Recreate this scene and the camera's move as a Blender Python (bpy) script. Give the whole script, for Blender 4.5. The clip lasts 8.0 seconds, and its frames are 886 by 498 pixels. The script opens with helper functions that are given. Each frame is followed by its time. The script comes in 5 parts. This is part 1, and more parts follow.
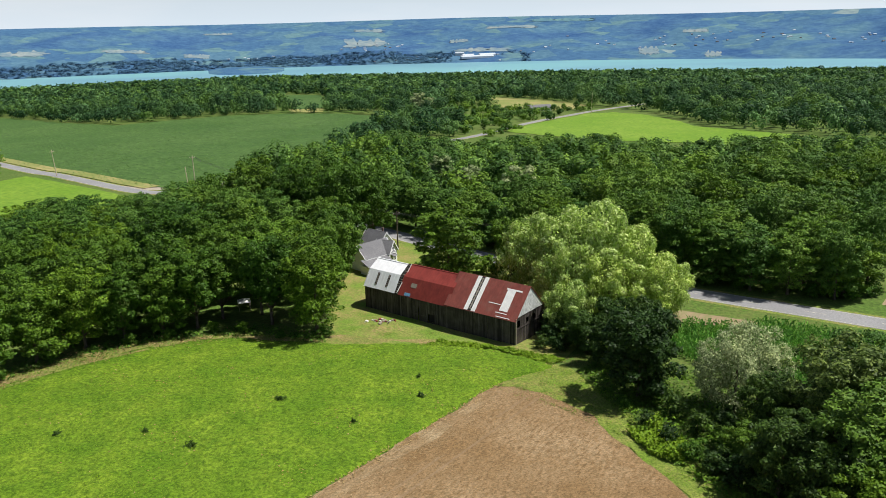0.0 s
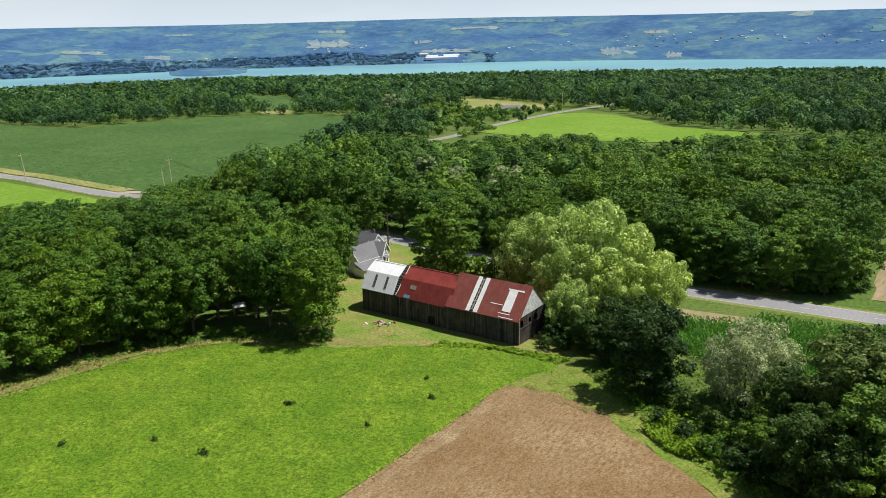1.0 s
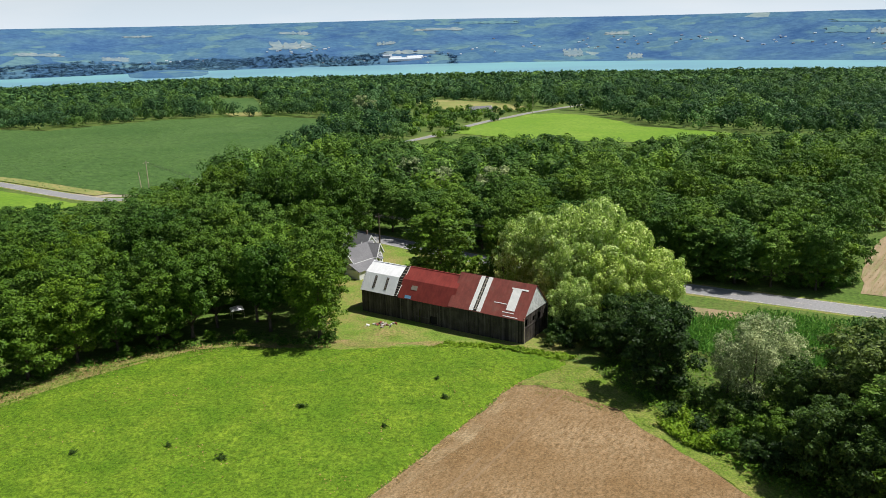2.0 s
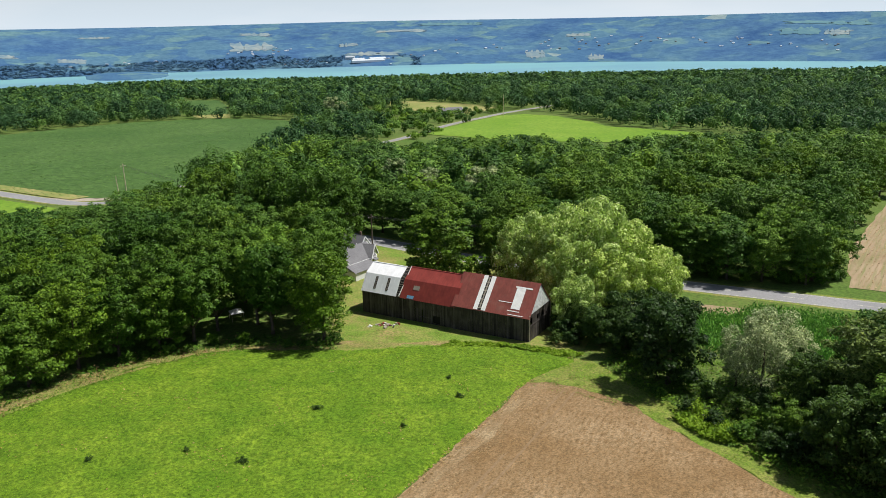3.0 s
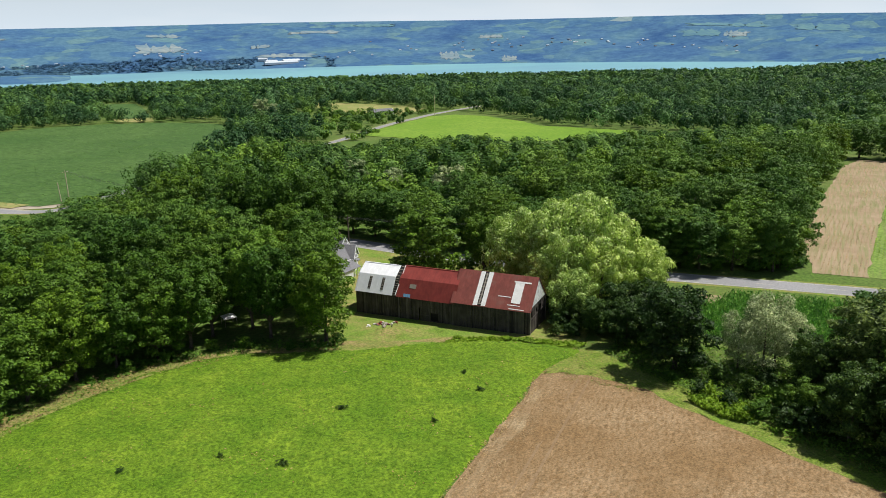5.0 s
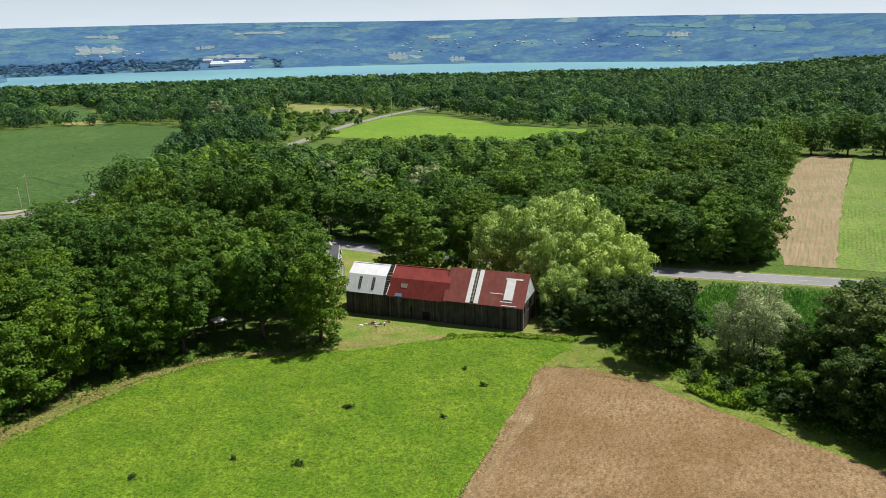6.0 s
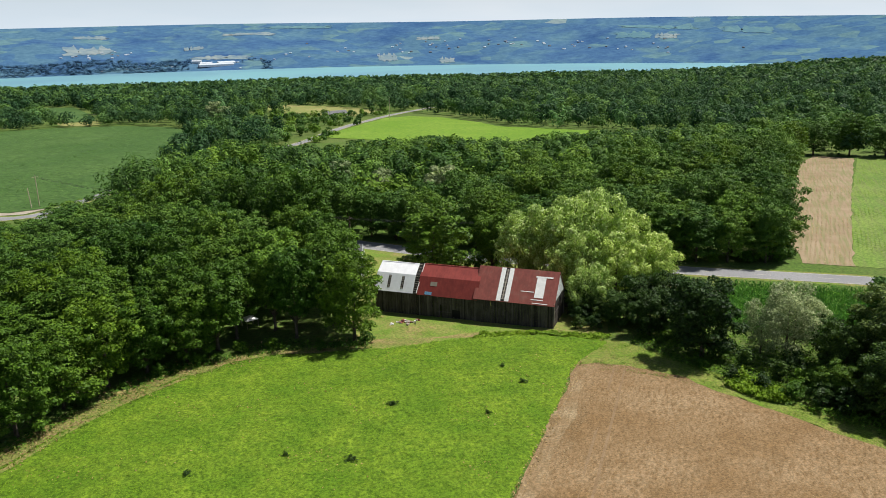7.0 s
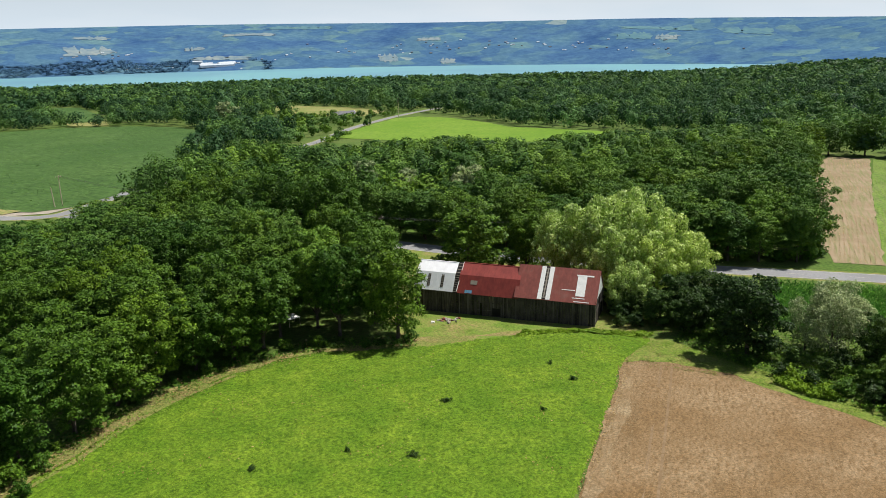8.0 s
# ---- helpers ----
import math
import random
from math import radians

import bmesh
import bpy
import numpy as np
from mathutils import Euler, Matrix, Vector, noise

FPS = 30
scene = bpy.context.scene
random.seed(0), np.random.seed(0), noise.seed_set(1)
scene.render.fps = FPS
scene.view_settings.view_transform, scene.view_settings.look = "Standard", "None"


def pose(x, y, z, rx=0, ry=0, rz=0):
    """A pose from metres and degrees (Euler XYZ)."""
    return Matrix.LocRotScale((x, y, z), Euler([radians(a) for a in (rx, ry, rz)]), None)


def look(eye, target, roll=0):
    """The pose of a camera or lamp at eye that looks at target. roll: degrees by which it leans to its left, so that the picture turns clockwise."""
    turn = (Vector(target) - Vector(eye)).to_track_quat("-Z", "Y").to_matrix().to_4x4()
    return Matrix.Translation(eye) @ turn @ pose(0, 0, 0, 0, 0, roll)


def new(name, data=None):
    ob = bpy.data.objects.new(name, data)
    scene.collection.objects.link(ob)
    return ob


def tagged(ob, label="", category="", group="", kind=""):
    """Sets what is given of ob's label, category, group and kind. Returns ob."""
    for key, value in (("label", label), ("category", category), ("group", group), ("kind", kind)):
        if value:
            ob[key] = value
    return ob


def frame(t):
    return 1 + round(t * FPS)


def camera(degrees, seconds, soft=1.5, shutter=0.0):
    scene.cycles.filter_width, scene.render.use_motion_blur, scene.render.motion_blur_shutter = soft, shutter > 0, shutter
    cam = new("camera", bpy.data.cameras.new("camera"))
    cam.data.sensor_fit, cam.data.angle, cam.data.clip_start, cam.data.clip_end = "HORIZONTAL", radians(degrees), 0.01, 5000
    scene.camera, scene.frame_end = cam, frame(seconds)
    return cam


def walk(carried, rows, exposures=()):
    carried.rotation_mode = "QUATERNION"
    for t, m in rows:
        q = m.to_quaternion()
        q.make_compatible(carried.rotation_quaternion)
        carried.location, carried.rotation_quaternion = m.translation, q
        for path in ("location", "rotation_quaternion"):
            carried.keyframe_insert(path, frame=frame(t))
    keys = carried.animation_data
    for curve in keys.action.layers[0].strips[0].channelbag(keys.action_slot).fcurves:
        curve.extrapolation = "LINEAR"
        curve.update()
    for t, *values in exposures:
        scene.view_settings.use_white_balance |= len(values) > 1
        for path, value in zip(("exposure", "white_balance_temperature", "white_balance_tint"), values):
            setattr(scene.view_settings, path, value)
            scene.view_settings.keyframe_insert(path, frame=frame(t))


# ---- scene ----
cam = camera(58.2, 8.0, 0.9)
METRES, EYE, TILT, LEAN, TURN = 66.0, 60.0, -16.3, 1.35, 0.0
ROWS = [
    (0.0, 0.0, 0.0, 0.0, 0.0, 0.0, -0.0),
    (0.5, -0.054, 0.0049, 0.0003, -1.27, 0.03, 0.34),
    (1.0, -0.1088, 0.0092, 0.001, -2.53, 0.06, 0.66),
    (1.5, -0.1655, 0.0134, 0.0003, -3.81, 0.08, 1.02),
    (3.0, -0.3452, 0.0229, -0.0024, -7.7, 0.14, 2.05),
    (3.5, -0.407, 0.026, -0.0025, -9.09, 0.1, 2.43),
    (4.0, -0.4694, 0.0298, -0.0027, -10.57, 0.07, 2.84),
    (4.5, -0.5324, 0.0349, -0.0028, -12.07, 0.02, 3.24),
    (5.0, -0.5959, 0.0408, -0.0018, -13.68, -0.05, 3.66),
    (6.5, -0.7935, 0.064, 0.0031, -18.1, -0.29, 4.82),
    (7.0, -0.8598, 0.0755, 0.0045, -18.13, -0.25, 4.79),
    (7.5, -0.9267, 0.0883, 0.0065, -18.18, -0.22, 4.77),
    (8.0, -0.9934, 0.1019, 0.009, -18.22, -0.2, 4.74),
]
walk(cam, [(t, pose(0, 0, EYE, TILT, LEAN, TURN) @ pose(METRES * x, METRES * y, METRES * z, 90 + pitch, roll, yaw)) for t, x, y, z, yaw, pitch, roll in ROWS],
     [(0.0, 0.24), (8.0, 0.2)])
# ---- world, sun ----
SUN_AZ, SUN_EL = 84.0, 61.0          # degrees: azimuth from +y towards +x, elevation
world = bpy.data.worlds.new("sky")
scene.world = world
world.use_nodes = True
wn = world.node_tree
sky = wn.nodes.new("ShaderNodeTexSky")
sky.sky_type = "NISHITA"
sky.sun_disc = False
sky.sun_elevation = radians(SUN_EL)
sky.sun_rotation = radians(SUN_AZ)
sky.air_density, sky.dust_density, sky.ozone_density = 1.0, 1.0, 1.0
wn.nodes["Background"].inputs["Strength"].default_value = 0.046
geo_dir = wn.nodes.new("ShaderNodeTexCoord")
veil = wn.nodes.new("ShaderNodeTexNoise")
veil.inputs["Scale"].default_value, veil.inputs["Detail"].default_value = 2.2, 6
stretch_dir = wn.nodes.new("ShaderNodeMapping")
stretch_dir.inputs["Scale"].default_value = (1, 1, 5)
wn.links.new(geo_dir.outputs["Generated"], stretch_dir.inputs["Vector"])
wn.links.new(stretch_dir.outputs["Vector"], veil.inputs["Vector"])
split = wn.nodes.new("ShaderNodeSeparateXYZ")
wn.links.new(geo_dir.outputs["Generated"], split.inputs[0])
haze = wn.nodes.new("ShaderNodeMapRange")       # summer haze thickens towards the horizon
haze.inputs["From Min"].default_value, haze.inputs["From Max"].default_value = 0.0, 0.22
haze.inputs["To Min"].default_value, haze.inputs["To Max"].default_value = 0.97, 0.04
wn.links.new(split.outputs["Z"], haze.inputs["Value"])
veil_mix = wn.nodes.new("ShaderNodeMix")
veil_mix.data_type = "RGBA"
cloud = wn.nodes.new("ShaderNodeValToRGB")
cloud.color_ramp.elements[0].position, cloud.color_ramp.elements[0].color = 0.4, (13.0, 14.9, 16.6, 1)
cloud.color_ramp.elements[1].position, cloud.color_ramp.elements[1].color = 0.65, (15.3, 16.4, 17.5, 1)
wn.links.new(veil.outputs["Fac"], cloud.inputs["Fac"])
wn.links.new(haze.outputs["Result"], veil_mix.inputs[0])
wn.links.new(sky.outputs["Color"], veil_mix.inputs[6])
wn.links.new(cloud.outputs["Color"], veil_mix.inputs[7])
wn.links.new(veil_mix.outputs[2], wn.nodes["Background"].inputs["Color"])
sun_data = bpy.data.lights.new("sun", "SUN")
sun_data.energy, sun_data.angle, sun_data.color = 5.0, radians(0.55), (1.0, 0.96, 0.9)
sun = new("sun", sun_data)
sx = math.sin(radians(SUN_AZ)) * math.cos(radians(SUN_EL))
sy = math.cos(radians(SUN_AZ)) * math.cos(radians(SUN_EL))
sun.matrix_world = look((0, 0, 200), (-sx * 100, -sy * 100, 200 - 100 * math.sin(radians(SUN_EL))))


# ---- materials ----
def mat(name, rough=0.8, metal=0.0, spec=0.3):
    m = bpy.data.materials.new(name)
    m.use_nodes = True
    b = m.node_tree.nodes["Principled BSDF"]
    b.inputs["Roughness"].default_value = rough
    b.inputs["Metallic"].default_value = metal
    b.inputs["Specular IOR Level"].default_value = spec
    return m, m.node_tree.nodes, m.node_tree.links, b


def ramp(nodes, stops):
    r = nodes.new("ShaderNodeValToRGB")
    e = r.color_ramp.elements
    while len(e) < len(stops):
        e.new(0.5)
    for el, (p, c) in zip(e, stops):
        el.position, el.color = p, (*c, 1)
    return r


def noise_node(nodes, links, scale, detail=4, rough=0.55, coord="Object", stretch=None, kind="ShaderNodeTexNoise"):
    tc = nodes.new("ShaderNodeTexCoord")
    n = nodes.new(kind)
    n.inputs["Scale"].default_value = scale
    if kind == "ShaderNodeTexNoise":
        n.inputs["Detail"].default_value, n.inputs["Roughness"].default_value = detail, rough
    out = tc.outputs[coord]
    if stretch:
        mp = nodes.new("ShaderNodeMapping")
        mp.vector_type = "TEXTURE"
        mp.inputs["Scale"].default_value = [1 / k for k in stretch[:3]]
        if len(stretch) > 3:
            mp.inputs["Rotation"].default_value = (0, 0, radians(stretch[3]))
        links.new(out, mp.inputs["Vector"])
        out = mp.outputs["Vector"]
    links.new(out, n.inputs["Vector"])
    return n


def mix(nodes, links, fac, a, b, how="MIX"):
    m = nodes.new("ShaderNodeMix")
    m.data_type, m.blend_type = "RGBA", how
    for sock, v in ((m.inputs[0], fac), (m.inputs[6], a), (m.inputs[7], b)):
        if isinstance(v, (int, float)):
            sock.default_value = v
        elif isinstance(v, tuple):
            sock.default_value = (*v, 1)
        else:
            links.new(v, sock)
    return m.outputs[2]


def bump(nodes, links, b, height, strength, dist):
    n = nodes.new("ShaderNodeBump")
    n.inputs["Strength"].default_value, n.inputs["Distance"].default_value = strength, dist
    links.new(height, n.inputs["Height"])
    links.new(n.outputs["Normal"], b.inputs["Normal"])


def two_scale(name, big, small, c0, c1, c2, rough=0.9, stretch=None, relief=0.5, dist=0.1, spec=0.2, fine=0.0, amount=0.6):
    """A surface that varies at two scales: stains of size 1/big, grain of size 1/small."""
    m, n, l, b = mat(name, rough, 0, spec)
    n1 = noise_node(n, l, big, 5, 0.6)
    n2 = noise_node(n, l, small, 4, 0.65, stretch=stretch)
    r1 = ramp(n, ((0.36, c0), (0.64, c1)))
    l.new(n1.outputs["Fac"], r1.inputs["Fac"])
    r2 = ramp(n, ((0.42, (0, 0, 0)), (0.68, (1, 1, 1))))
    l.new(n2.outputs["Fac"], r2.inputs["Fac"])
    c = mix(n, l, r2.outputs["Color"], r1.outputs["Color"], c2)
    if fine:                          # single plants and stalks
        n3 = noise_node(n, l, fine, 2, 0.7)
        r3 = ramp(n, ((0.38, (0.42, 0.46, 0.42)), (0.52, (0.95, 0.95, 0.95)), (0.66, (1.45, 1.4, 1.35))))
        l.new(n3.outputs["Fac"], r3.inputs["Fac"])
        c = mix(n, l, amount, c, r3.outputs["Color"], "MULTIPLY")
    l.new(c, b.inputs["Base Color"])
    if relief:
        bump(n, l, b, n2.outputs["Fac"], relief, dist)
    return m


def leaf(name, dark, mid, light, trans=0.25, spec=0.35, tint=0.45, clump=0.35, per_tree=False, grain=2.6, speck=0.5):
    """Foliage: each leaf cluster and each tree has its own tone; light passes through it."""
    m, n, l, b = mat(name, 0.55, 0, spec)
    geo = n.new("ShaderNodeNewGeometry")
    r = ramp(n, ((0.0, dark), (0.55, mid), (1.0, light)))
    l.new(geo.outputs["Random Per Island"], r.inputs["Fac"])
    info = n.new("ShaderNodeObjectInfo")
    r2 = ramp(n, ((0.0, (0.5, 0.64, 0.6)), (0.5, (1, 1, 1)), (0.92, (1.42, 1.25, 0.8)), (1.0, (1.6, 1.5, 1.7))))
    if per_tree:                      # joined woods carry a tone for each tree
        tone = n.new("ShaderNodeAttribute")
        tone.attribute_name = "tone"
        for el, c in zip(r2.color_ramp.elements, ((0.36, 0.5, 0.52), (0.84, 0.86, 0.9), (1.6, 1.42, 0.8), (2.1, 1.95, 2.3))):
            el.color = (*c, 1)
        l.new(tone.outputs["Fac"], r2.inputs["Fac"])
    else:
        l.new(info.outputs["Random"], r2.inputs["Fac"])
    big = noise_node(n, l, clump, 2, 0.5)
    r3 = ramp(n, ((0.3, (0.62, 0.68, 0.66)), (0.7, (1.3, 1.22, 1.0))))
    l.new(big.outputs["Fac"], r3.inputs["Fac"])
    c = mix(n, l, tint * 2, r.outputs["Color"], r2.outputs["Color"], "MULTIPLY")
    c = mix(n, l, 0.7, c, r3.outputs["Color"], "MULTIPLY")
    fine = noise_node(n, l, grain, 2, 0.6)
    r4 = ramp(n, ((0.36, (0.5, 0.52, 0.5)), (0.64, (1.5, 1.46, 1.4))))
    l.new(fine.outputs["Fac"], r4.inputs["Fac"])
    c = mix(n, l, speck, c, r4.outputs["Color"], "MULTIPLY")
    l.new(c, b.inputs["Base Color"])
    tr = n.new("ShaderNodeBsdfTranslucent")
    l.new(c, tr.inputs["Color"])
    mx = n.new("ShaderNodeMixShader")
    mx.inputs[0].default_value = trans
    l.new(b.outputs[0], mx.inputs[1])
    l.new(tr.outputs[0], mx.inputs[2])
    l.new(mx.outputs[0], n["Material Output"].inputs["Surface"])
    return m


def plain(name, c, rough=0.7, metal=0.0, var=0.15, scale=1.5):
    m, n, l, b = mat(name, rough, metal)
    nn = noise_node(n, l, scale, 5, 0.65)
    d = tuple(v * (1 - var) for v in c)
    u = tuple(min(1, v * (1 + var)) for v in c)
    r = ramp(n, ((0.35, d), (0.65, u)))
    l.new(nn.outputs["Fac"], r.inputs["Fac"])
    l.new(r.outputs["Color"], b.inputs["Base Color"])
    return m


M_GRASS = two_scale("rough_grass", 0.035, 0.9, (0.075, 0.13, 0.022), (0.13, 0.155, 0.042), (0.09, 0.165, 0.025), 0.95, fine=1.2, amount=0.5)
M_LAWN = two_scale("mown_lawn", 0.16, 1.6, (0.14, 0.225, 0.03), (0.3, 0.23, 0.095), (0.15, 0.23, 0.035), 0.95, relief=0.5, fine=2.6, amount=0.5)
M_WEEDS = two_scale("weedy_field", 0.11, 0.8, (0.085, 0.172, 0.008), (0.165, 0.25, 0.018), (0.08, 0.158, 0.008), 0.95, relief=0.7, dist=0.2, fine=2.2, amount=0.75)
M_STUBBLE = two_scale("dry_stubble", 0.055, 2.0, (0.205, 0.125, 0.054), (0.33, 0.235, 0.135), (0.175, 0.108, 0.048), 0.95, stretch=(0.45, 1, 1, 53), relief=0.8, dist=0.12, fine=3.0, amount=0.55)
M_VERGE = two_scale("yellowing_grass", 0.25, 1.8, (0.12, 0.205, 0.02), (0.23, 0.225, 0.065), (0.13, 0.19, 0.025), 0.95, fine=2.6, amount=0.6)
M_DRYGRASS = two_scale("dry_grass_ground", 0.3, 1.6, (0.15, 0.2, 0.04), (0.29, 0.21, 0.1), (0.2, 0.2, 0.05), 0.95, stretch=(0.35, 1, 1, -12), relief=0.5, fine=2.4, amount=0.6)
M_DUST = two_scale("pale_stubble", 0.15, 2.2, (0.24, 0.16, 0.082), (0.34, 0.26, 0.155), (0.2, 0.13, 0.06), 0.95, stretch=(0.15, 1, 1, 53), relief=0.6, dist=0.1, fine=3.0, amount=0.55)
M_CROP = two_scale("young_crop", 0.05, 0.8, (0.12, 0.21, 0.035), (0.19, 0.27, 0.055), (0.16, 0.2, 0.06), 0.95, stretch=(0.06, 1, 1, 50), relief=0.3, fine=1.2, amount=0.5)
M_DIRT = two_scale("brown_dirt", 0.1, 1.0, (0.27, 0.195, 0.12), (0.34, 0.26, 0.17), (0.2, 0.2, 0.085), 0.95, stretch=(0.06, 1, 1, 50))
M_SOY = two_scale("bean_field", 0.012, 0.35, (0.056, 0.122, 0.026), (0.088, 0.162, 0.04), (0.043, 0.093, 0.02), 0.95, stretch=(1, 0.35, 1, 35), relief=0.8, dist=0.4, fine=0.5, amount=0.45)
M_HAY = two_scale("bright_meadow", 0.02, 0.3, (0.135, 0.25, 0.018), (0.19, 0.295, 0.035), (0.115, 0.22, 0.02), 0.95, fine=0.5, amount=0.3)
M_TAN = two_scale("ripe_grain", 0.02, 0.4, (0.2, 0.22, 0.06), (0.34, 0.28, 0.12), (0.15, 0.22, 0.05), 0.95)
M_ASPHALT = two_scale("worn_asphalt", 0.08, 2.5, (0.235, 0.235, 0.24), (0.29, 0.29, 0.295), (0.2, 0.2, 0.205), 0.9, relief=0.15, dist=0.02)
M_GRAVEL = two_scale("road_gravel", 0.3, 3.0, (0.36, 0.31, 0.24), (0.45, 0.4, 0.33), (0.28, 0.24, 0.18), 0.95)
M_LINE = plain("road_paint", (0.5, 0.48, 0.38), 0.8, 0, 0.3)
M_BARK = two_scale("bark", 0.7, 5.0, (0.09, 0.07, 0.055), (0.16, 0.13, 0.1), (0.06, 0.048, 0.04), 0.95, stretch=(1, 1, 0.2))
M_LEAF = leaf("leaf_maple", (0.05, 0.112, 0.012), (0.08, 0.165, 0.017), (0.118, 0.22, 0.023), 0.15, 0.15)
M_LEAF2 = leaf("leaf_locust", (0.062, 0.137, 0.023), (0.092, 0.19, 0.031), (0.13, 0.24, 0.042), 0.15, 0.15)
M_WOOD = leaf("leaf_mixed_wood", (0.066, 0.145, 0.026), (0.094, 0.19, 0.034), (0.125, 0.235, 0.045), 0.15, 0.12, 0.45, 0.05, True, 1.3)
M_LEAFD = leaf("leaf_dark", (0.018, 0.045, 0.009), (0.036, 0.082, 0.014), (0.06, 0.12, 0.02), 0.25, 0.2)
M_WILLOW = leaf("leaf_willow", (0.24, 0.38, 0.06), (0.43, 0.58, 0.14), (0.66, 0.77, 0.36), 0.35, 0.3, 0.12)
M_SILVER = leaf("leaf_silver", (0.17, 0.23, 0.1), (0.31, 0.39, 0.2), (0.5, 0.56, 0.36), 0.25, 0.1, 0.08)
# far leaves tinted towards blue, so that distance haze is in the colour
M_FAR = leaf("leaf_far_wood_haze", (0.05, 0.115, 0.045), (0.068, 0.148, 0.055), (0.09, 0.185, 0.063), 0.2, 0.1, 0.5, 0.012, True, 0.45)
M_WEED = leaf("leaf_weed", (0.112, 0.21, 0.011), (0.15, 0.258, 0.014), (0.19, 0.295, 0.024), 0.05, 0.1, 0.0, 0.09, False, 2.6, 0.2)
M_GRASSBLADE = leaf("grass_blades", (0.1, 0.18, 0.022), (0.14, 0.23, 0.03), (0.19, 0.27, 0.05), 0.05, 0.1, 0.0, 0.2, False, 2.6, 0.2)
M_SHRUB = leaf("leaf_shrub", (0.05, 0.12, 0.012), (0.088, 0.19, 0.02), (0.145, 0.27, 0.032), 0.25, 0.15)
M_CORN = leaf("leaf_corn", (0.04, 0.14, 0.02), (0.075, 0.22, 0.032), (0.16, 0.34, 0.07), 0.25)
M_TRACK = two_scale("packed_track", 0.3, 2.0, (0.21, 0.14, 0.075), (0.27, 0.19, 0.11), (0.18, 0.118, 0.06), 0.95)
M_BEAN = leaf("leaf_bean", (0.05, 0.11, 0.022), (0.078, 0.155, 0.034), (0.11, 0.195, 0.05), 0.05, 0.1, 0.0, 0.03)
M_STUB = leaf("cut_stalks", (0.3, 0.21, 0.115), (0.36, 0.265, 0.15), (0.43, 0.33, 0.2), 0.05, 0.1, 0.0, 0.08)
M_POPLAR = leaf("leaf_poplar", (0.05, 0.09, 0.016), (0.115, 0.18, 0.034), (0.22, 0.3, 0.075), 0.25, 0.25, 0.15)
# haze and a cloud's shadow on the headland are put into this leaf colour
M_FARTREE = leaf("leaf_far_haze_cloud_shade", (0.06, 0.14, 0.28), (0.07, 0.155, 0.29), (0.08, 0.17, 0.29), 0.1, 0.0, 0.12, 0.004, True, 0.06)
M_STALK = leaf("rusty_stalks", (0.24, 0.14, 0.06), (0.29, 0.19, 0.09), (0.37, 0.27, 0.145), 0.05, 0.1, 0.0, 0.12, False, 2.6, 0.2)
M_STRAW = leaf("dry_stalks", (0.24, 0.16, 0.07), (0.33, 0.23, 0.11), (0.42, 0.32, 0.17), 0.05, 0.1, 0.0, 0.35, False, 2.6, 0.2)


def roof_red(name, c0, c1, c2):
    m, n, l, b = mat(name, 0.55, 0.0, 0.4)
    a = noise_node(n, l, 0.45, 6, 0.7)
    g = noise_node(n, l, 2.2, 5, 0.7, stretch=(1, 0.25, 0.25))
    r = ramp(n, ((0.3, c0), (0.5, c1), (0.75, c2)))
    l.new(a.outputs["Fac"], r.inputs["Fac"])
    r2 = ramp(n, ((0.35, (0.72, 0.72, 0.72)), (0.7, (1.12, 1.1, 1.1))))
    l.new(g.outputs["Fac"], r2.inputs["Fac"])
    l.new(mix(n, l, 0.8, r.outputs["Color"], r2.outputs["Color"], "MULTIPLY"), b.inputs["Base Color"])
    return m


M_RED = roof_red("red_roof_paint", (0.19, 0.03, 0.022), (0.25, 0.04, 0.03), (0.29, 0.055, 0.04))
M_REDC = roof_red("faded_red_roof", (0.17, 0.05, 0.04), (0.26, 0.07, 0.052), (0.23, 0.105, 0.08))
M_WHITE = plain("white_roof_metal", (0.78, 0.79, 0.8), 0.45, 0.0, 0.06, 0.8)
M_SHEET = plain("bare_white_sheathing", (0.82, 0.81, 0.78), 0.6, 0, 0.08, 1.5)
# near-black colour that stands for the unlit inside of the barn
M_GAPSHADE = plain("painted_gap_shade", (0.02, 0.018, 0.016), 0.9)
M_LATH = plain("roof_lath", (0.3, 0.26, 0.21), 0.9)
M_BOARD = two_scale("weathered_boards", 0.5, 3.0, (0.055, 0.047, 0.041), (0.1, 0.086, 0.076), (0.036, 0.03, 0.027), 0.9, stretch=(1, 1, 0.12), relief=0.4, dist=0.02)
M_BOARDS = (M_BOARD, M_BOARD, M_BOARD, M_BOARD, M_BOARD, two_scale("silvered_boards", 0.5, 3.0, (0.09, 0.078, 0.07), (0.14, 0.125, 0.11), (0.07, 0.06, 0.052), 0.9, stretch=(1, 1, 0.12), relief=0.4, dist=0.02),
            two_scale("blackened_boards", 0.5, 3.0, (0.03, 0.026, 0.023), (0.055, 0.047, 0.042), (0.02, 0.018, 0.016), 0.9, stretch=(1, 1, 0.12), relief=0.4, dist=0.02))
M_GABLE = two_scale("peeling_white_gable", 0.6, 2.5, (0.5, 0.53, 0.53), (0.72, 0.74, 0.73), (0.32, 0.33, 0.32), 0.8, relief=0)
M_SHINGLE = two_scale("grey_shingles", 0.4, 3.0, (0.17, 0.17, 0.18), (0.22, 0.22, 0.23), (0.14, 0.14, 0.15), 0.9, relief=0.2, dist=0.02)
M_SIDING = plain("white_siding", (0.78, 0.79, 0.8), 0.6, 0, 0.04)
